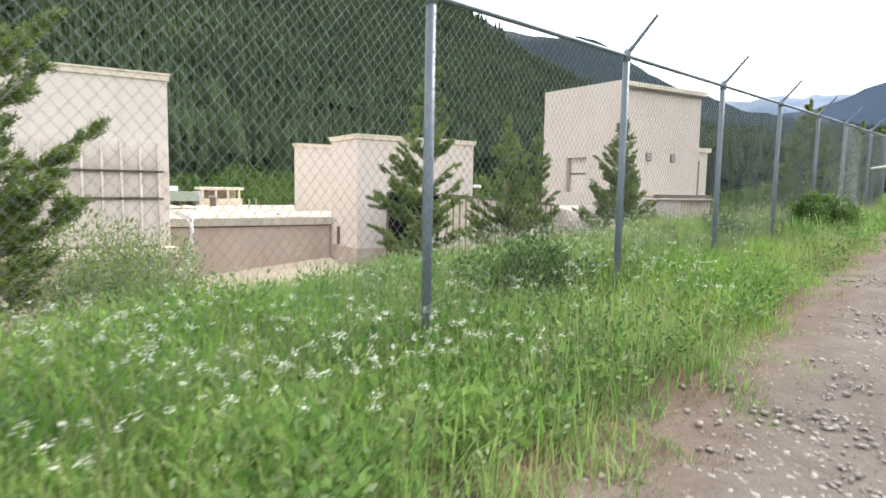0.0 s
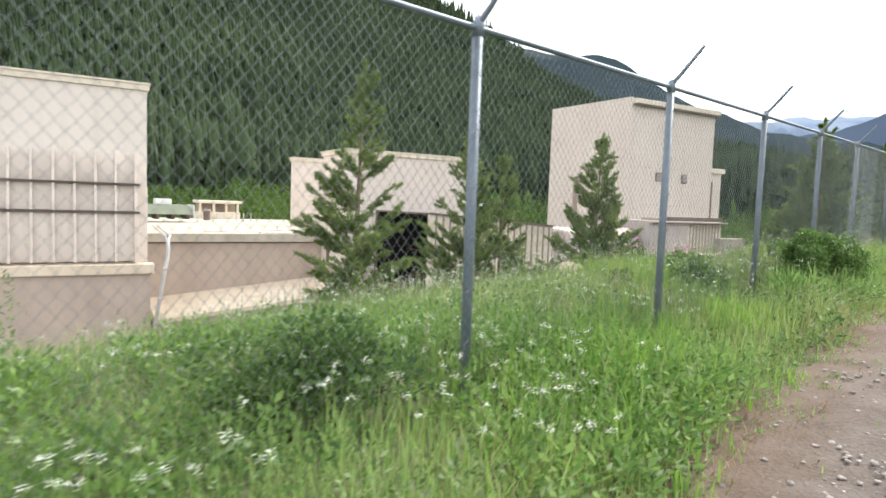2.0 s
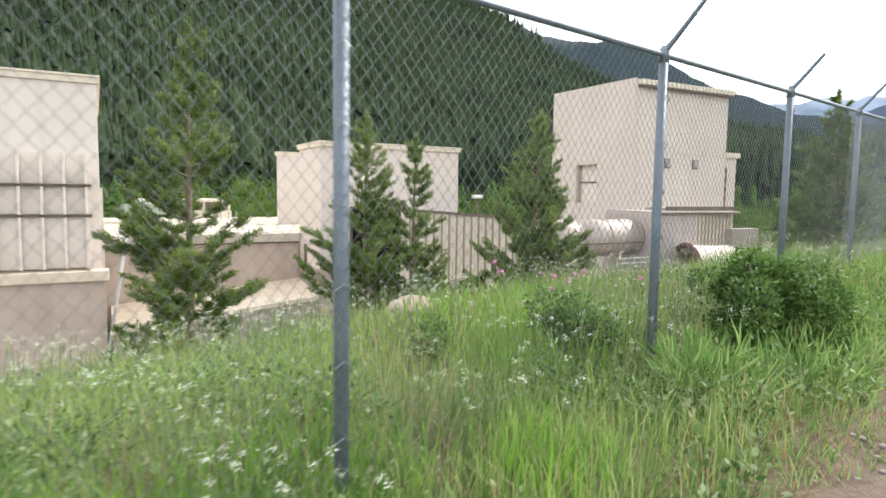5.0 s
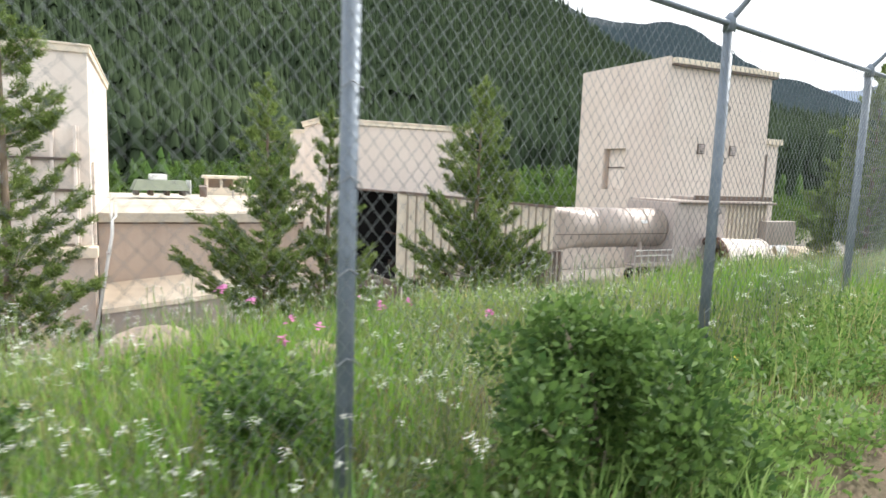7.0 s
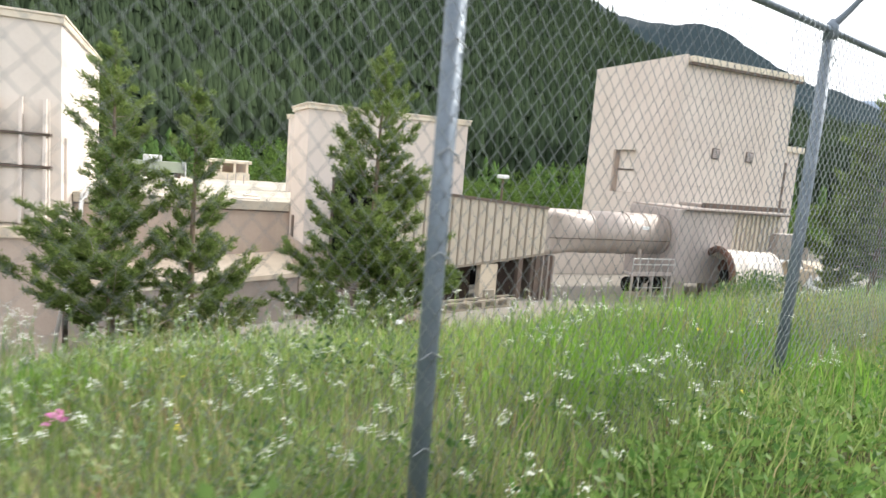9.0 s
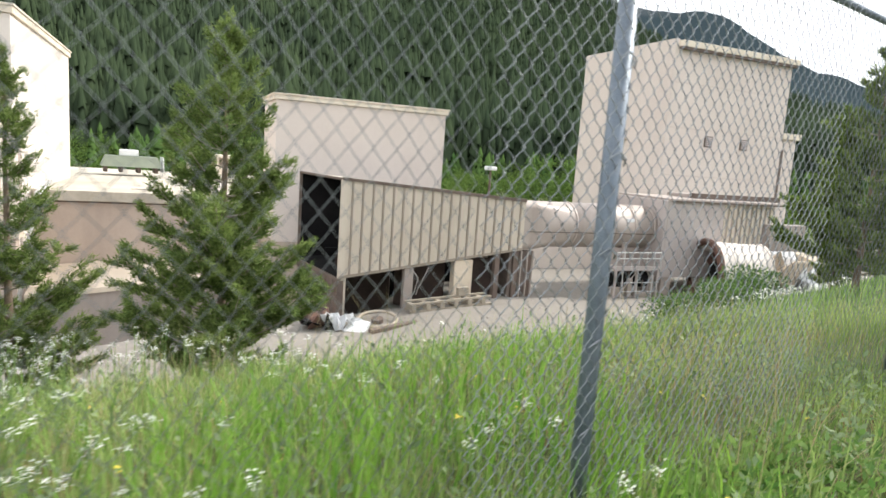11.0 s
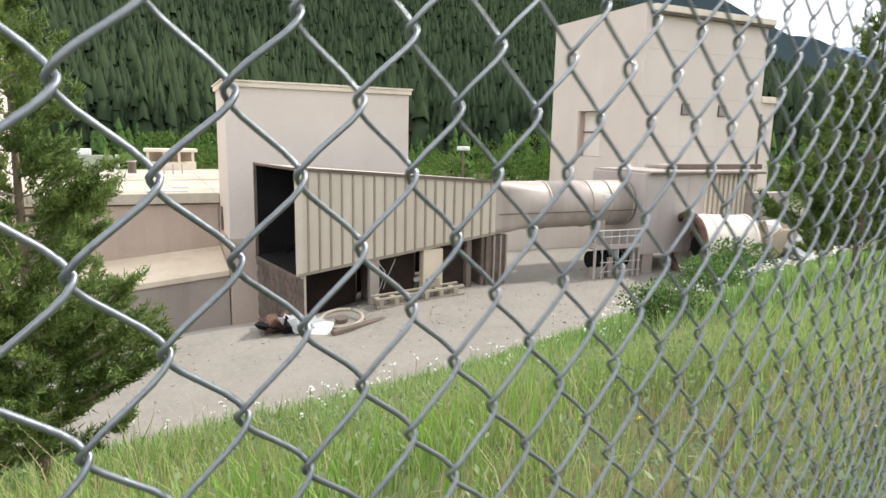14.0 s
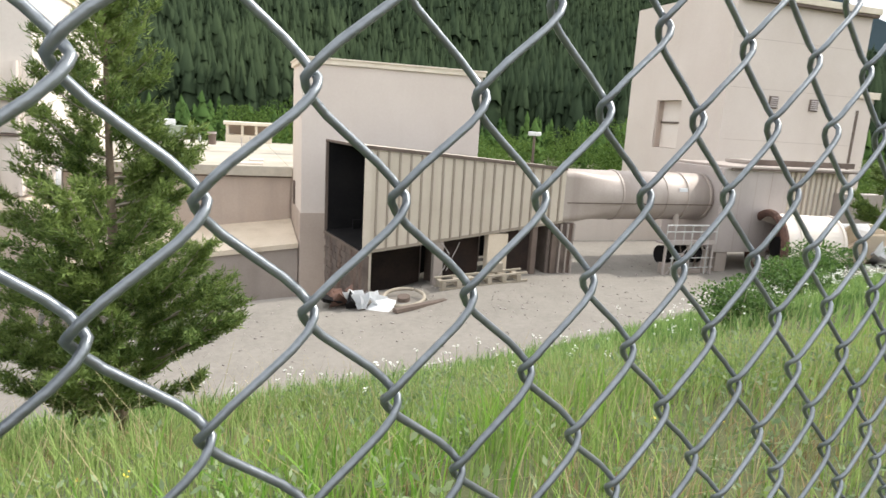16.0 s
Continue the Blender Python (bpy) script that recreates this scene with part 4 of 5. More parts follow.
for k in range(8):
    a = k * math.pi / 4 + 0.2
    ca, sa = math.cos(a), math.sin(a)
    part("blade", hull([(ca * 0.55 - sa * 0.2, 0.7, sa * 0.55 + ca * 0.2), (ca * 0.55 + sa * 0.25, 1.3, sa * 0.55 - ca * 0.25), (ca * 1.8 - sa * 0.3, 0.8, sa * 1.8 + ca * 0.3), (ca * 1.8 + sa * 0.2, 1.15, sa * 1.8 - ca * 0.2),
                        (ca * 0.55 - sa * 0.2, 0.76, sa * 0.55 + ca * 0.2), (ca * 1.8 - sa * 0.3, 0.86, sa * 1.8 + ca * 0.3)]), RUST, drum)
part("back_plate", rod([(0, 2.4, 0), (0, 2.45, 0)], 1.79, NS), BLACK, drum)
for y in (0.6, 2.8):
    part("chock", box(-1.2, 1.2, y - 0.15, y + 0.15, -2.25, -1.75, 0.03), WOOD, drum)

# white scrap pile at the far side of the fan house
scrap = thing("scrap_heap", C @ pose(-1.0, 33.5, -5.0), "pale heap of rubble and scrap beyond the fan house", "heap")
rs = np.random.RandomState(8)
for k in range(16):
    x, y, z = rs.uniform(-2.2, 2.4), rs.uniform(-1.5, 4.5), 0
    s = rs.uniform(0.5, 1.3)
    pts = [(x + rs.normal() * s, y + rs.normal() * s, rs.uniform(-0.4, 4.6 - abs(x) * 1.2 - 0.4 * abs(y - 1))) for _ in range(9)]
    part("lump", hull(pts), CONCRETE if k % 3 else WHITE, scrap)

# timber frame, crumpled sheeting and hoop lying in the yard
pal = thing("timber_frame", C @ pose(0.45, 3.5, yard_local(0.5, 3.6) - 0.06, math.degrees(math.atan2(yard_local(0.5, 8.0) - yard_local(0.5, 3.6), 4.4)), 0, 1), "weathered timber frame lying along the duct", "pallet")
for x in (0.0, 0.75):
    part("board", box(x, x + 0.12, 0, 4.7, 0.42, 0.52, 0.01), WOOD, pal)
    part("board", box(x, x + 0.12, 0, 4.7, 0.02, 0.12, 0.01), WOOD, pal)
for k in range(6):
    part("block", box(-0.02, 0.9, 0.1 + k * 0.8, 0.32 + k * 0.8, 0.12, 0.42, 0.01), WOOD, pal)
part("offcut", box(0.2, 0.5, 2.9, 3.5, 0.56, 1.0, 0.02), WOOD, pal)


def crumpled(w, d, h, n, seed):
    """A crumpled sheet with thickness."""
    rs = np.random.RandomState(seed)
    bm = bmesh.new()
    grid = [[None] * n for _ in range(n)]
    hh = rs.uniform(0, h, (n, n))
    for i in range(n):
        for j in range(n):
            grid[i][j] = bm.verts.new(((i / (n - 1) - 0.5) * w + rs.normal() * 0.04, (j / (n - 1) - 0.5) * d + rs.normal() * 0.04, hh[i, j]))
    fs = [bm.faces.new((grid[i][j], grid[i + 1][j], grid[i + 1][j + 1], grid[i][j + 1])) for i in range(n - 1) for j in range(n - 1)]
    bmesh.ops.solidify(bm, geom=fs, thickness=0.03)
    return bm


zz = float(ground_z(-23.9, 28.1))
deb = thing("sheet_debris", pose(-23.9, 28.1, zz, 0, 0, 25), "crumpled white sheeting and dark scrap on the ground", "debris")
part("sheet", crumpled(1.5, 1.5, 0.7, 6, 4), WHITE, deb)
part("sheet", hull([(0.5, -0.5, 0.05), (1.5, -0.2, 0.03), (0.3, 0.6, 0.35), (1.2, 0.8, 0.3), (0.5, -0.5, 0.0), (1.5, -0.2, -0.02), (1.2, 0.8, 0.1)]), WHITE, deb)
for k in range(7):
    rs = np.random.RandomState(60 + k)
    c = rs.uniform(-0.9, 0.6, 2)
    part("scrap", hull([(c[0] + rs.normal() * 0.35 - 0.5, c[1] + rs.normal() * 0.35, abs(rs.normal()) * 0.35) for _ in range(8)]), BLACK if k % 2 else RUST, deb)
hoop = thing("hoop", pose(-23.6, 30.0, float(ground_z(-23.6, 30.0)) + 0.2, 8, 6, 0), "pale wooden cable hoop lying on the ground", "hoop")
part("ring", rod([(math.cos(a) * 0.95, math.sin(a) * 0.95, 0) for a in np.linspace(0, 2 * math.pi, 33)], 0.085, 8), WOOD, hoop)
part("hub", rod([(0, 0, -0.15), (0, 0, 0.05)], 0.3, 16), DARKTRIM, hoop)
beam = thing("timber_beam", pose(-22.4, 30.2, float(ground_z(-22.4, 30.2)) - 0.02, 0, 0, 8), "dark timber lying in the yard", "beam")
part("timber", box(-0.15, 0.15, -1.5, 1.5, 0, 0.18, 0.02), DARKTRIM, beam)

# lamp post beyond the plant
lp = thing("lamp_post", pose(-45.6, 57.4, float(ground_z(-45.6, 57.4))), "dark lamp post with a white lamp head", "lamp")
part("pole", rod([(0, 0, 0), (0, 0, 5.6)], np.array([[0.16, 0.11]]), 10), DARKTRIM, lp)
part("head", box(-0.55, 0.55, -0.4, 0.4, 5.55, 5.95, 0.1), WHITE, lp)


# ---- the chain-link fence ----
def rail_z(y):
    return 3.43 + 0.027 * y


POSTS = [-9.15, -6.1, -3.05, 0.0, 3.05, 6.1, 9.15, 12.2, 15.28, 19.15, 22.4]
fence = thing("chain_link_fence", pose(0, 0, 0), "tall galvanised chain-link fence with angled post arms", "fence")
for y in POSTS:
    z0, z1 = float(ground_z(0, y)) - 0.3, rail_z(y)
    last = y == POSTS[-1]
    p = part("post", rod([(0, y, z0), (0, y, z1 + 0.02)], 0.044 if last else 0.037, 16), GALV, fence, smooth=True)
    part("cap", rod([(0, y, z1 - 0.06), (0, y, z1 + 0.03), (0.012, y, z1 + 0.07)], np.array([[0.043, 0.043, 0.02]]), 14), GALV, p, smooth=True)
    part("arm", rod([(0.0, y, z1 + 0.02), (0.09, y + 0.01, z1 + 0.12), (0.31, y + 0.02, z1 + 0.38)], np.array([[0.026, 0.020, 0.016]]), 8), GALV, p)
    for k in range(6):
        zt = z0 + 0.75 + k * 0.36
        part("tie", rod([(0.03, y - 0.055, zt), (0.045, y - 0.02, zt + 0.03), (0.045, y + 0.025, zt + 0.005), (0.02, y + 0.05, zt - 0.02)], 0.0035, 5), WIRE, p)
part("top_rail", rod([(0.0, y, rail_z(y)) for y in np.linspace(-9.15, 22.4, 30)], 0.022, 12), GALV, fence, smooth=True)

MW, MH, MX = 0.0757, 0.0855, 0.040          # diamond width, height, and how far the mesh hangs in front of the posts


def mesh_strands(y_from, y_to, per_half, sides, radius):
    """Flattened spirals of wire, each hooked into the next: one strand every half diamond."""
    phase_y, phase_z = 15.445, 2.952
    k0, k1 = math.ceil((y_from - phase_y) / (MW / 2)), math.floor((y_to - phase_y) / (MW / 2))
    rows = 31
    rs = np.random.RandomState(2)
    paths = []
    for k in range(k0, k1 + 1):
        yl = phase_y + k * MW / 2
        top = rail_z(yl) + 0.01
        odd = k % 2
        j_top = math.floor((top - phase_z) / MH)
        pts = []
        sag = rs.normal(0, 0.0009)
        for j in range(j_top - rows, j_top):
            zb = phase_z + j * MH + (MH / 2 if odd else 0)
            lap = radius * (1.5 if per_half == 5 else 1.0)
            a, b = np.array([0, yl - lap, zb]), np.array([0, yl + MW / 2 + lap, zb + MH / 2])
            c = np.array([0, yl - lap, zb + MH])
            if per_half == 5:
                for p, q, way in ((a, b, 1), (b, c, -1)):
                    for f, dx in ((0.0, 0.0), (0.06, 0.55), (0.16, 0.95), (0.3, 1.08), (0.5, 1.12), (0.7, 1.08), (0.84, 0.95), (0.94, 0.55)):
                        g = 0.45 * f + 0.55 * (0.5 - 0.5 * math.cos(math.pi * f))
                        w = np.array([0, p[1] + (q[1] - p[1]) * g, p[2] + (q[2] - p[2]) * f])
                        pts.append(w + np.array([MX + way * dx * radius * 2.5, sag, 0]))
            else:
                pts.append(a + np.array([MX + radius, sag, 0]))
                pts.append(b + np.array([MX - radius, sag, 0]))
        paths.append(pts)
    wav = np.asarray(paths)
    wav[:, :, 0] += 0.012 * np.sin((wav[:, :, 1] - 15.28) * 2.06) * np.sin((wav[:, :, 2] - 1.0) * 1.4)
    return tube_arrays(wav, radius, sides)


for y0, y1, ph, sd, wr in ((-9.1, 14.56, 3, 3, 0.0019), (14.60, 17.3, 5, 6, 0.00185), (17.34, 22.35, 3, 3, 0.0019)):
    v, f = mesh_strands(y0, y1, ph, sd, wr)
    ob = part("wire_mesh", array_mesh("wire_mesh", v, f, smooth=True), WIRE, fence)
    ob["kind"] = "stuff"

# pipe gate that starts at the fence's end
gate = thing("pipe_gate", pose(0, 22.4, float(ground_z(0, 22.4))), "light steel pipe gate joined to the fence end", "gate")
part("bar", rod([(0.05, 0, 2.57), (2.2, 0.9, 3.0), (5.6, 2.4, 3.45)], 0.035, 10), RAILM, gate)
part("bar", rod([(0.06, -3.2, 1.47), (2.6, -2.2, 1.92)], 0.035, 10), RAILM, gate)
part("post", rod([(5.6, 2.4, -0.3), (5.6, 2.4, 3.5)], 0.05, 12), GALV, gate)


# ---- meadow ----
def verge_x(y):
    """Where the grass gives way to the dirt beside the road."""
    return np.interp(y, [-4, 1, 3.5, 5, 7, 9.5, 11, 24], [1.92, 1.86, 1.55, 1.4, 1.5, 1.6, 1.1, 1.0])


def blades(n, xr, yr, hmin, hmax, width, rs, keep=None, lean=0.35, seg=2):
    """Curved grass blades standing on the ground, as triangles strips made of quads."""
    x, y = rs.uniform(*xr, n), rs.uniform(*yr, n)
    if keep is not None:
        k = keep(x, y, rs)
        x, y = x[k], y[k]
    n = len(x)
    z = ground_z(x, y) - 0.02
    h = rs.uniform(hmin, hmax, n) * (0.7 + 0.5 * rs.rand(n))
    th = rs.uniform(0, 2 * np.pi, n)
    h = h * np.where(x < 3, np.clip((verge_x(y) + 0.35 - x) / 0.8, 0.2, 1), 1)
    ln = h * lean * rs.uniform(0.2, 1.6, n)
    dx, dy = np.cos(th), np.sin(th)
    wx, wy = -dy, dx
    w = width * rs.uniform(0.6, 1.4, n)
    cols = []
    for f, ww in ((0, 1.0), (0.55, 0.8), (1.0, 0.08)):
        cx, cy, cz = x + dx * ln * f ** 2, y + dy * ln * f ** 2, z + h * (f - 0.12 * f * f)
        cols.append(np.stack([cx - wx * w * ww / 2, cy - wy * w * ww / 2, cz], axis=-1))
        cols.append(np.stack([cx + wx * w * ww / 2, cy + wy * w * ww / 2, cz], axis=-1))
    v = np.stack(cols, axis=1)
    i = np.arange(n)[:, None] * 6
    f = np.concatenate([np.concatenate([i, i + 1, i + 3, i + 2], axis=1), np.concatenate([i + 2, i + 3, i + 5, i + 4], axis=1)])
    return v.reshape(-1, 3), f


def stuff(name, arrays, mat, label, category):
    v, f = arrays
    me = array_mesh(name, v, f)
    me.materials.append(mat)
    return tagged(new(name, me), label, category, kind="stuff")


def patch(x, y, s, seed):
    """Smooth random patches between 0 and 1."""
    r = np.random.RandomState(seed)
    out = np.zeros_like(x)
    for k in range(4):
        a, b, c = r.uniform(-1, 1, 3)
        out += np.sin((a * x + b * y) * s * (k + 1) * 1.3 + c * 6)
    return 0.5 + out / 5


def verge(x, y, rs):
    """Thins the grass out towards the road's edge."""
    return rs.rand(len(x)) < np.clip((verge_x(y) + 0.12 - x + 0.6 * (patch(x, y, 1.5, 3) - 0.5)) / 0.4, 0.012, 1)


rs = np.random.RandomState(21)
stuff("meadow_grass", blades(58000, (-6.5, 2.2), (-4.5, 9), 0.22, 0.5, 0.009, rs, lambda x, y, r: verge(x, y, r) & (r.rand(len(x)) < 0.35 + 0.65 * patch(x, y, 0.8, 5)) & (r.rand(len(x)) < np.clip((9 - y) / 4, 0, 1))), GRASS, "mixed green meadow grass on the bank", "grass")
stuff("pale_meadow_grass", blades(92000, (-6.5, 2.0), (5, 24), 0.18, 0.42, 0.009, rs, lambda x, y, r: verge(x, y, r) & (r.rand(len(x)) < 0.4 + 0.6 * patch(x, y, 0.8, 5)) & (r.rand(len(x)) < np.clip((y - 4.5) / 4, 0, 1))), GRASS_PALE, "pale yellow-green meadow grass on the bank", "grass")
stuff("thatch", blades(16000, (-4.5, 1.2), (5, 22), 0.08, 0.24, 0.007, rs, lambda x, y, r: patch(x, y, 1.9, 29) > 0.5, lean=1.1), DRY_RED, "brown dead grass low among the green", "grass")
stuff("lush_grass", blades(36000, (-3.0, 1.9), (-3, 24), 0.26, 0.55, 0.012, rs, lambda x, y, r: verge(x, y, r) & ((y < 7) | (x < -0.3) | (y > 15)) & (r.rand(len(x)) < np.clip(patch(x, y, 0.9, 8) * 2.4 - 1.1, 0, 1))), GRASS_LUSH, "bright lush grass clumps along the fence", "grass")
stuff("lush_patch", blades(2200, (-0.7, 0.8), (4.0, 7.4), 0.25, 0.5, 0.011, rs, lambda x, y, r: patch(x, y, 1.1, 41) > 0.42), GRASS_LUSH, "bright lime-green patch of tall grass by the posts", "grass")
stuff("dry_grass", blades(11000, (-5.5, 1.2), (-4, 24), 0.15, 0.5, 0.006, rs, lambda x, y, r: r.rand(len(x)) < np.clip(0.2 + 0.6 * patch(x, y, 1.1, 9), 0, 1), lean=0.7), GRASS_DRY, "dry straw-coloured grass at the road's edge", "grass")
stuff("seed_grass", blades(9000, (-6, 1.6), (-4, 24), 0.45, 0.75, 0.004, rs, lambda x, y, r: verge(x, y, r) & (patch(x, y, 1.3, 19) > 0.4), lean=0.5), GRASS_DRY, "tall pale grass stalks gone to seed", "grass")
stuff("bank_grass", blades(70000, (-19, -6.2), (-6, 52), 0.25, 0.55, 0.022, rs, lambda x, y, r: ground_z(x, y) > -3.9 + 0.5 * patch(x, y, 0.7, 4)), GRASS, "green grass on the lower bank", "grass")
stuff("far_grass", blades(30000, (-8, 30), (23.5, 80), 0.3, 0.7, 0.035, rs, lambda x, y, r: (x < 0.8) | (x > 5.6)), GRASS, "grass on the far slope beside the road", "grass")
stuff("road_weeds", blades(30000, (0.8, 2.5), (-4, 22), 0.10, 0.30, 0.009, rs, lambda x, y, r: (x < verge_x(y) + 0.5 * patch(x, y, 2.0, 12)) & (patch(x, y, 2.6, 14) > 0.3), lean=0.9), GRASS, "low weeds creeping into the gravel", "weeds")
stuff("verge_dry_grass", blades(14000, (0.9, 2.5), (-4, 22), 0.10, 0.32, 0.006, rs, lambda x, y, r: (np.abs(x - verge_x(y)) < 0.5) & (patch(x, y, 1.7, 27) > 0.4), lean=1.0), DRY_RED, "short reddish dry grass on the bare verge", "grass")
stuff("road_far_grass", blades(9000, (5.2, 9), (-6, 24), 0.25, 0.5, 0.015, rs), GRASS, "grass on the road's other side", "grass")


def forbs(n, xr, yr, hmin, hmax, leaf, rs, keep, per=9):
    """Low broad-leaved herbs: leaves in a loose column."""
    x, y = rs.uniform(*xr, n), rs.uniform(*yr, n)
    k = keep(x, y, rs)
    x, y = x[k], y[k]
    h = rs.uniform(hmin, hmax, len(x))
    c = np.stack([x, y, ground_z(x, y) + h * 0.5], axis=-1)
    r = np.stack([h * 0.28, h * 0.28, h * 0.5], axis=-1)
    n2 = len(x) * per
    which = np.repeat(np.arange(len(x)), per)
    d = rs.normal(size=(n2, 3))
    d /= np.linalg.norm(d, axis=1, keepdims=True)
    p = c[which] + d * r[which] * rs.uniform(0.2, 1, n2)[:, None]
    a = d * np.array([1, 1, 0.4]) + np.array([0, 0, 0.45])
    a /= np.linalg.norm(a, axis=1, keepdims=True)
    b = np.cross(a, rs.normal(size=(n2, 3)))
    b /= np.linalg.norm(b, axis=1, keepdims=True)
    s = leaf * rs.uniform(0.6, 1.4, n2)[:, None]
    v = np.stack([p, p + a * s * 0.5 + b * s * 0.22, p + a * s, p + a * s * 0.5 - b * s * 0.22], axis=1)
    i = np.arange(n2)[:, None] * 4
    return v.reshape(-1, 3), np.concatenate([i, i + 1, i + 2, i + 3], axis=1)


stuff("herbs", forbs(9000, (-5.5, 1.6), (-4, 23), 0.2, 0.5, 0.045, rs, lambda x, y, r: verge(x, y, r) & (r.rand(len(x)) < np.clip(patch(x, y, 0.9, 15) * 1.7 - 0.35, 0, 1))), FORB, "grey-green leafy herbs among the grass", "herbs")
stuff("broad_leaf_herbs", forbs(4200, (-3.0, 1.5), (-4, 5), 0.2, 0.5, 0.065, rs, lambda x, y, r: verge(x, y, r) & (patch(x, y, 1.1, 23) > 0.42), per=11), GREENHERB, "fresh green broad-leaved herbs among the grass", "herbs")
stuff("verge_herbs", forbs(1900, (0.1, 1.7), (9.4, 17), 0.12, 0.34, 0.055, rs, lambda x, y, r: (x < verge_x(y) + 0.25) & (patch(x, y, 1.6, 43) > 0.35), per=11), GREENHERB, "low bright green weeds on the verge", "weeds")
stuff("leafy_weeds", forbs(4600, (-2.5, 1.5), (-3.5, 14), 0.15, 0.45, 0.05, rs, lambda x, y, r: verge(x, y, r) & (patch(x, y, 1.0, 17) > 0.55)), LEAF, "dark leafy weeds by the fence", "weeds")


def flowers(n, xr, yr, hmin, hmax, size, rs, keep, per=7, flat=0.7, petal=1.0):
    """Flower heads of several small petals clusters, each head on its own thin stem."""
    x, y = rs.uniform(*xr, n), rs.uniform(*yr, n)
    k = keep(x, y, rs)
    x, y = x[k], y[k]
    n = len(x)
    z = ground_z(x, y)
    h = rs.uniform(hmin, hmax, n)
    tx, ty = x + rs.normal(0, 0.05, n), y + rs.normal(0, 0.05, n)
    n2 = n * per
    w = np.repeat(np.arange(n), per)
    p = np.stack([tx[w] + rs.normal(0, size, n2), ty[w] + rs.normal(0, size, n2), z[w] + h[w] + rs.normal(0, size * flat, n2)], axis=-1)
    a = rs.normal(size=(n2, 3)) * np.array([1, 1, 0.4])
    a /= np.linalg.norm(a, axis=1, keepdims=True)
    b = np.cross(a, np.array([0, 0, 1.0]) + rs.normal(size=(n2, 3)) * 0.3)
    b /= np.linalg.norm(b, axis=1, keepdims=True)
    s = size * petal * rs.uniform(0.5, 1.0, n2)[:, None]
    pet = np.stack([p - a * s, p + b * s, p + a * s, p - b * s], axis=1).reshape(-1, 3)
    i = np.arange(n2)[:, None] * 4
    heads = (pet, np.concatenate([i, i + 1, i + 2, i + 3], axis=1))
    st = np.stack([np.stack([x, y, z - 0.02], -1), np.stack([(x + tx) / 2 + 0.01, (y + ty) / 2, z + h * 0.55], -1), np.stack([tx, ty, z + h], -1)], axis=1)
    return heads, tube_arrays(st, 0.0025, 3)


def bloom(name, n, xr, yr, hmin, hmax, size, keep, mat, label, seed, per=7, petal=1.0):
    rs = np.random.RandomState(seed)
    heads, stems = flowers(n, xr, yr, hmin, hmax, size, rs, keep, per, petal=petal)
    stuff(name, heads, mat, label, "flowers")
    stuff("flower_stems", stems, GRASS, "thin green flower stems", "stems")


bloom("white_yarrow", 900, (-2.5, 1.3), (-4, 3.5), 0.40, 0.66, 0.015, lambda x, y, r: (patch(x, y, 1.2, 31) > 0.42), PETAL, "white yarrow flower heads among the grass", 71, per=26, petal=0.36)
bloom("white_yarrow", 3000, (-6, 0.6), (4, 15), 0.40, 0.66, 0.014, lambda x, y, r: patch(x, y, 1.0, 33) > 0.42, PETAL, "white yarrow flower heads among the grass", 72, per=20, petal=0.38)
bloom("white_daisies", 260, (-9, -3.5), (17, 34), 0.4, 0.7, 0.017, lambda x, y, r: patch(x, y, 0.8, 35) > 0.5, PETAL, "white daisies on the bank above the yard", 73, per=6)
bloom("white_daisies", 400, (-15, -8), (34, 52), 0.4, 0.8, 0.05, lambda x, y, r: patch(x, y, 0.5, 36) > 0.45, PETAL, "white daisies on the bank above the yard", 77, per=6)
bloom("pink_fireweed", 12, (-2.3, -1.0), (9.4, 11.6), 0.45, 0.7, 0.02, lambda x, y, r: patch(x, y, 2.2, 37) > 0.35, PINK, "pink fireweed in the meadow", 74, per=14)
bloom("yellow_flowers", 70, (-3, 0.6), (11, 19), 0.15, 0.4, 0.008, lambda x, y, r: r.rand(len(x)) < 0.6, YELLOW, "small yellow flowers in the grass", 75, per=5)

# ---- stones on the road ----
rs = np.random.RandomState(90)
base = bmesh.new()
bmesh.ops.create_icosphere(base, subdivisions=1, radius=1.0)
bv = np.array([v.co for v in base.verts])
bf = np.array([[v.index for v in f.verts] for f in base.faces])
base.free()


def stones(n, xr, yr, smin, smax, rs, keep=None):
    x, y = rs.uniform(*xr, n), rs.uniform(*yr, n)
    if keep is not None:
        k = keep(x, y, rs)
        x, y = x[k], y[k]
    n = len(x)
    s = smin + (smax - smin) * rs.rand(n) ** 3
    v = bv[None] * rs.uniform(0.55, 1.25, (n, len(bv), 1)) * s[:, None, None] * np.stack([np.ones(n), rs.uniform(0.6, 1.2, n), rs.uniform(0.35, 0.7, n)], -1)[:, None, :]
    v = v + np.stack([x, y, ground_z(x, y) + s * 0.1], -1)[:, None, :]
    f = bf[None] + (np.arange(n) * len(bv))[:, None, None]
    return v.reshape(-1, 3), f.reshape(-1, 3)


stuff("road_gravel", stones(60000, (1.5, 5.4), (-4, 16), 0.005, 0.030, rs, lambda x, y, r: r.rand(len(x)) < np.exp(-((x - 2.4) / 0.32) ** 2) * (0.35 + 0.65 * (patch(x, y, 0.7, 51) > 0.35)) * np.clip((6 - y) / 5, 0.25, 1) + 0.09), STONE, "loose angular gravel along the road's edge", "gravel")
stuff("yard_gravel", stones(1600, (-26, -14), (18, 48), 0.02, 0.09, rs), STONE, "scattered stones on the bare yard", "gravel")


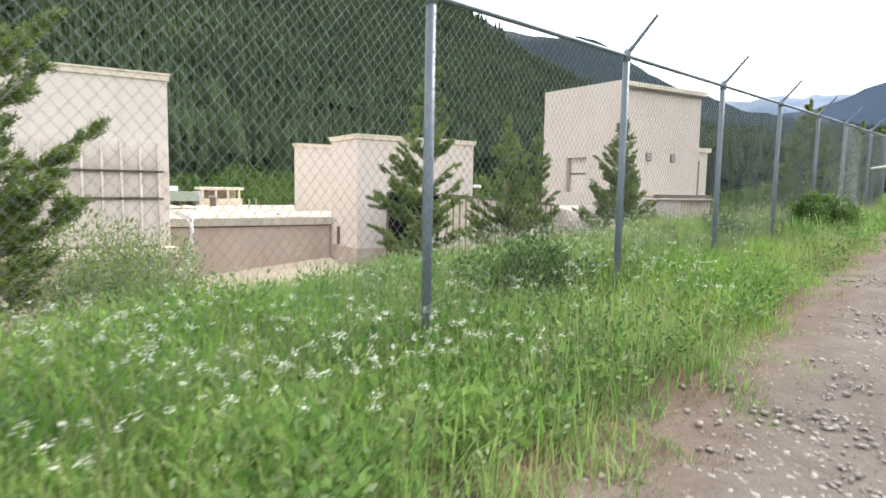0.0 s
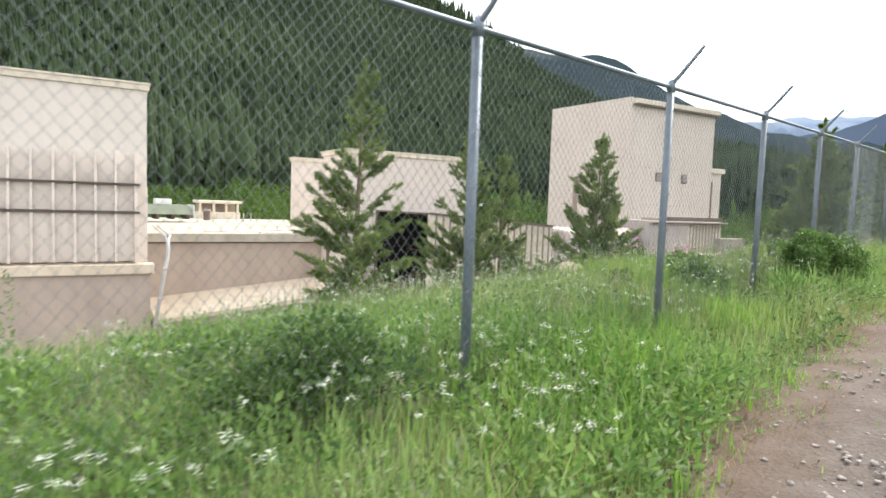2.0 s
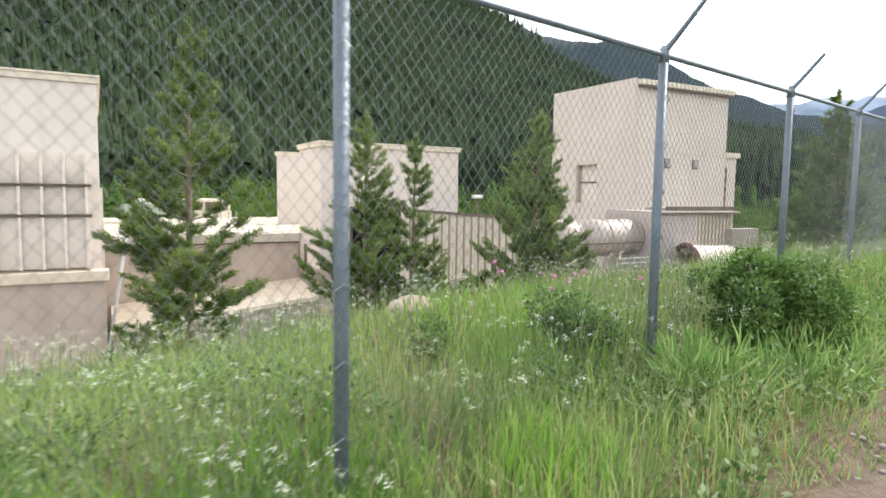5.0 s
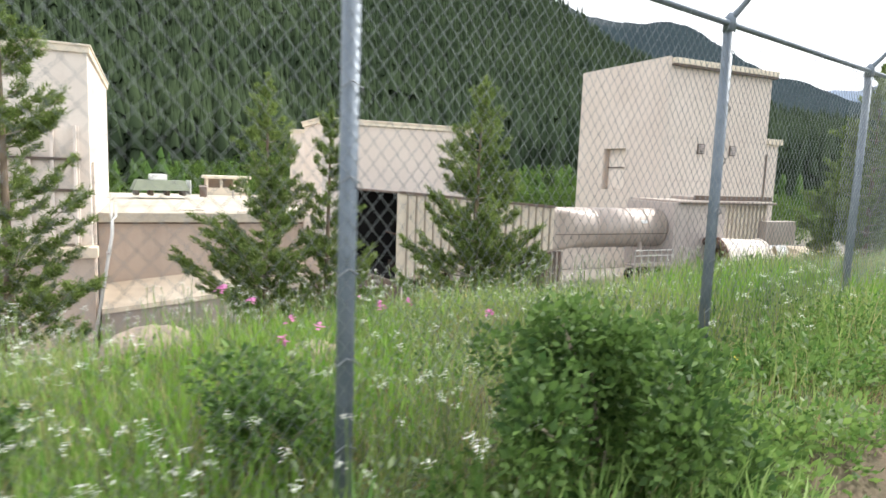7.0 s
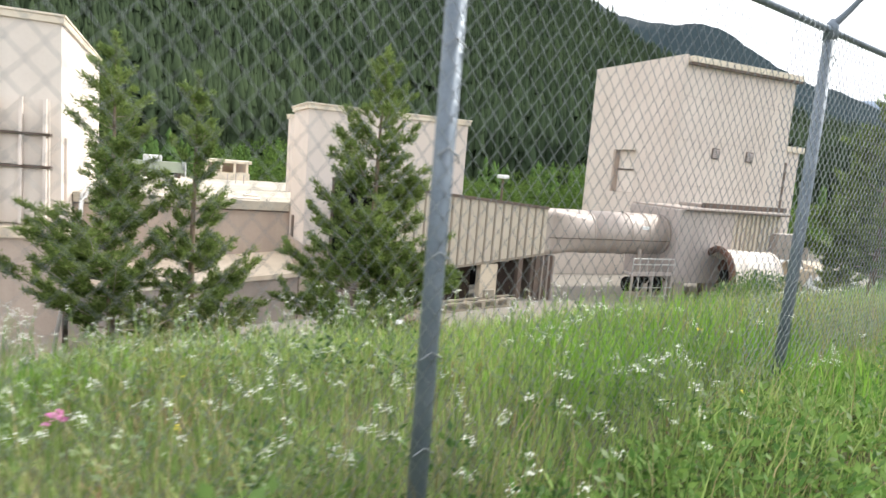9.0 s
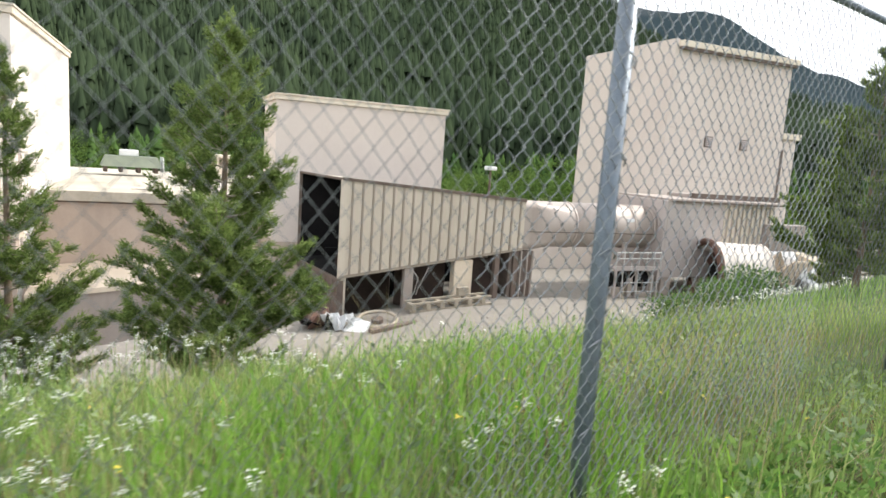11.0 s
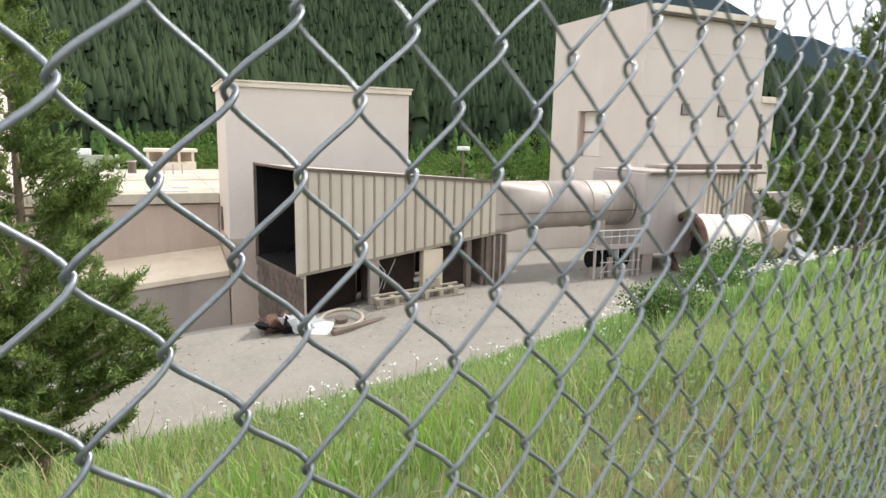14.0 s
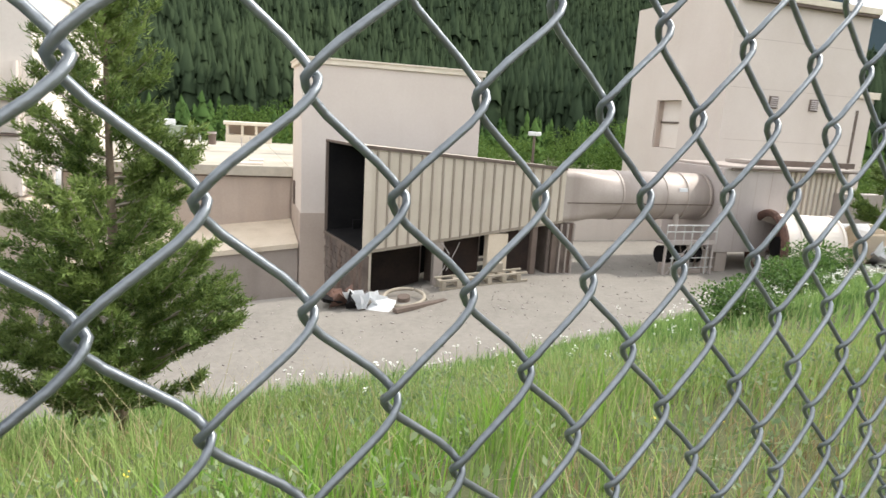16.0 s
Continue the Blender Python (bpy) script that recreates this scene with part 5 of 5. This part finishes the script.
def boulder(x, y, r, seed, label):
    rs = np.random.RandomState(seed)
    bm = bmesh.new()
    bmesh.ops.create_icosphere(bm, subdivisions=4, radius=1.0)
    off = Vector(rs.uniform(0, 50, 3))
    for v in bm.verts:
        d = 1 + 0.35 * noise.noise(v.co * 1.3 + off) + 0.10 * noise.noise(v.co * 4.0 + off)
        v.co = Vector((v.co.x * r[0], v.co.y * r[1], v.co.z * r[2])) * d
    me = mesh_of("boulder", bm)
    me.materials.append(BOULDER)
    me.polygons.foreach_set("use_smooth", [True] * len(me.polygons))
    ob = tagged(new("boulder", me), label, "rock")
    ob.location = (x, y, float(ground_z(x, y)) + r[2] * 0.4)
    return ob


boulder(-3.05, 9.3, (0.24, 0.40, 0.20), 1, "pale rounded boulder half sunk in the meadow")
boulder(-2.1, 10.2, (0.18, 0.24, 0.10), 2, "small pale boulder in the meadow")
boulder(-0.35, 2.75, (0.2, 0.38, 0.13), 3, "flat grey-green stone at the fence foot")


# ---- pines ----
def pine(x, y, h, spread, seed, tiers, label, density=1.0, start=0.1, needle=0.07):
    """A young lodgepole pine: tapered trunk, upswept limbs with side twigs, and needle tufts along them."""
    rs = np.random.RandomState(seed)
    z = float(ground_z(x, y)) - 0.05
    t = thing("pine_tree", pose(x, y, z, 0, 0, rs.uniform(0, 360)), label, "tree", "pine trees by the fence")
    k = 9
    bend = rs.normal(0, 0.02, 2) * h
    tp = [(bend[0] * (i / k) ** 2, bend[1] * (i / k) ** 2, h * i / k) for i in range(k + 1)]
    r0 = 0.011 * h + 0.02
    part("trunk", rod(tp, np.array([[r0 * (1 - 0.93 * i / k) for i in range(k + 1)]]), 10), BARK, t, smooth=True)
    limb_paths, tuft_p, tuft_d, tuft_s = [], [], [], []
    for i in range(tiers):
        f = start + (0.97 - start) * (i + rs.uniform(-0.25, 0.25)) / tiers
        f = min(max(f, start * 0.8), 0.98)
        zc = h * f
        c = Vector((bend[0] * f * f, bend[1] * f * f, zc))
        reach = spread * (1 - f) ** 1.15 * (0.65 + 0.35 * min(1, f / 0.22)) + 0.16
        for j in range(rs.randint(4, 7)):
            a = rs.uniform(0, 2 * math.pi)
            ln = reach * rs.uniform(0.45, 1.25)
            out = Vector((math.cos(a), math.sin(a), 0))
            droop = rs.uniform(-0.1, 0.18)
            rise = 0.42 + 0.5 * f
            pts = [c + out * (ln * s) + Vector((0, 0, ln * (droop * s + rise * s * s))) for s in (0, 0.25, 0.5, 0.75, 1.0)]
            limb_paths.append([tuple(p) for p in pts])

            def tufts(p0, p1, count, size):
                for q in range(count):
                    s = (q + rs.uniform(0.1, 0.9)) / count
                    tuft_p.append(p0.lerp(p1, s))
                    tuft_d.append((p1 - p0).normalized() * 0.8 + Vector((0, 0, 0.35)))
                    tuft_s.append(size)
            nt = max(2, int(ln * 22 * density))
            tufts(pts[1], pts[4], nt, 1.0)
            for m in range(max(3, int(ln * 10))):
                s = rs.uniform(0.25, 0.98)
                b0 = pts[0].lerp(pts[4], s)
                b0.z = pts[0].z + ln * (droop * s + rise * s * s)
                side = Vector((-out.y, out.x, 0)) * rs.choice([-1, 1])
                b1 = b0 + (out * rs.uniform(0.3, 0.8) + side * rs.uniform(0.3, 0.9) + Vector((0, 0, rs.uniform(0.15, 0.6)))) * ln * rs.uniform(0.16, 0.36)
                limb_paths.append([tuple(b0.lerp(b1, q / 4)) for q in range(5)])
                tufts(b0.lerp(b1, 0.2), b1, max(2, int((b1 - b0).length * 34 * density)), 0.9)
    for q in range(int(h * 12)):
        tuft_p.append(Vector((bend[0], bend[1], h * rs.uniform(0.82, 1.0))))
        tuft_d.append(Vector((rs.normal() * 0.4, rs.normal() * 0.4, 1)))
        tuft_s.append(0.8)
    lp_ = np.array(limb_paths)
    lens = np.linalg.norm(lp_[:, -1] - lp_[:, 0], axis=1)
    taper = np.array([1, 0.82, 0.62, 0.42, 0.2])
    v, fc = tube_arrays(lp_, (0.006 + 0.010 * lens)[:, None] * taper[None, :], 3)
    part("branchwork", array_mesh("branchwork", v, fc, smooth=True), TWIG, t)["kind"] = "stuff"
    P, D, S = np.array(tuft_p), np.array(tuft_d), np.array(tuft_s)
    D /= np.linalg.norm(D, axis=1, keepdims=True)
    per = 13
    n = len(P) * per
    w = np.repeat(np.arange(len(P)), per)
    d = D[w] * 0.85 + rs.normal(size=(n, 3)) * 0.55
    d /= np.linalg.norm(d, axis=1, keepdims=True)
    p0 = P[w] + rs.normal(0, 0.024, (n, 3)) + D[w] * rs.uniform(-0.03, 0.03, n)[:, None]
    ln = (needle * S[w] * rs.uniform(0.7, 1.25, n))[:, None]
    b = np.cross(d, rs.normal(size=(n, 3)))
    b /= np.linalg.norm(b, axis=1, keepdims=True) + 1e-9
    wd = 0.0070 * (needle / 0.07)
    v = np.stack([p0 - b * wd, p0 + b * wd, p0 + d * ln], axis=1)
    v[:, :, 2] = np.maximum(v[:, :, 2], 0.03)
    part("needles", array_mesh("needles", v.reshape(-1, 3), np.arange(n * 3).reshape(-1, 3)), NEEDLE, t, "dense green needle tufts")["kind"] = "stuff"
    return t


pine(-6.2, -1.4, 8.2, 1.4, 101, 28, "young green pine growing on the bank inside the fence", 1.1, needle=0.085)
pine(-8.6, 9.0, 6.6, 1.5, 102, 23, "young green pine with upswept limbs on the bank", 1.1, needle=0.085)
pine(-8.7, 12.95, 5.7, 1.5, 103, 20, "young bushy pine on the bank", 1.1, needle=0.085)
pine(-8.3, 14.0, 5.1, 1.0, 104, 18, "slim young pine beside a larger one", 1.1, needle=0.085)
pine(-6.5, 16.15, 5.1, 1.3, 105, 26, "dense young pine close to the fence", 1.25, needle=0.08)
pine(-4.4, 32.5, 6.9, 2.3, 111, 19, "ragged dark pine beyond the fence", 0.7, needle=0.17)
for x, y, h, s, k in ((-8.5, 75, 11.5, 1.9, 106), (-6.8, 75, 10.3, 1.8, 107), (-9.5, 52, 6.5, 1.5, 109), (-13.5, 58, 5.0, 1.5, 110)):
    pine(x, y, h, s, k, 13, "dark pine standing beyond the fence's end", 0.35, needle=0.3)

# ---- bushes ----
shrub("leafy_bush", 0.57, 10.15, 1.0, 1.3, 12500, 0.045, LEAF, "dense dark green bush by the fence", 121, clumps=34, stems=14, aspect=0.55, fine=0.55)
shrub("leafy_bush", 0.15, 11.3, 0.7, 1.0, 3000, 0.055, LEAF, "low dark green bush by the fence", 122, clumps=10, stems=6, aspect=0.6)
shrub("sage_bush", -0.55, 2.1, 0.85, 1.3, 4200, 0.06, LEAF, "dark bushy shrub in the fence line", 123, clumps=12, stems=7)
shrub("sage_bush", -0.8, 9.2, 0.7, 0.8, 2000, 0.055, LEAF, "dark green sage bush in the meadow", 124, clumps=9, stems=6)
shrub("sage_bush", -1.5, 8.1, 0.45, 0.4, 500, 0.055, LEAF, "small dark shrub in the meadow", 125, clumps=9, stems=6)
shrub("willow_bush", -6.8, 0.5, 2.5, 3.2, 15000, 0.08, LEAF_PALE, "tall pale loose willow bush on the bank", 126, clumps=26, stems=10, aspect=0.3, up=0.7)
shrub("willow_bush", -8.6, 3.6, 1.2, 2.0, 3600, 0.075, LEAF_PALE, "pale loose willow bush on the bank", 127, clumps=12, stems=8, aspect=0.3, up=0.7)
shrub("willow_bush", -8.0, 8.0, 1.2, 1.9, 4200, 0.07, LEAF_PALE, "pale loose willow bush at a pine's foot", 128, clumps=12, stems=8, aspect=0.3, up=0.7)
shrub("willow_bush", -7.6, 12.4, 0.9, 1.5, 2600, 0.07, LEAF_PALE, "pale low bush at a pine's foot", 129, clumps=10, stems=8, aspect=0.3, up=0.7)
shrub("leafy_bush", -12.5, 44.0, 2.5, 3.4, 4600, 0.14, LEAF, "dark leafy bush beside the fan drum", 131, clumps=13, stems=8, aspect=0.55)
shrub("grass_clump", 0.95, 18.6, 0.8, 1.2, 1300, 0.24, GRASS, "bright lush grass clump by the fence", 132, clumps=10, stems=4, aspect=0.07, up=1.4)
shrub("leafy_bush", 1.1, 20.6, 1.0, 1.6, 5200, 0.055, LEAF_PALE, "bright green leafy bush at the fence end", 133, clumps=14, stems=8, aspect=0.5)
shrub("grass_clump", 1.0, 9.3, 0.42, 0.8, 420, 0.2, GRASS, "arching green grass clump at a bush's foot", 138, clumps=9, stems=3, aspect=0.05, up=1.1)
shrub("grass_clump", 1.15, 10.0, 0.38, 0.8, 420, 0.18, GRASS, "arching green grass clump at a bush's foot", 139, clumps=9, stems=3, aspect=0.05, up=1.1)
shrub("grass_clump", 0.55, 8.7, 0.55, 0.9, 420, 0.22, GRASS, "green arching grass clump by the fence", 134, clumps=9, stems=3, aspect=0.06, up=1.2)
shrub("leafy_bush", -7.2, 29.0, 1.3, 2.6, 4200, 0.085, LEAF, "dark leafy bush on the bank above the yard", 136, clumps=13, stems=6, aspect=0.55)
shrub("leafy_bush", -10.5, 37.5, 1.9, 3.0, 3600, 0.11, LEAF, "dark leafy bush on the bank above the yard", 137, clumps=13, stems=6, aspect=0.55)
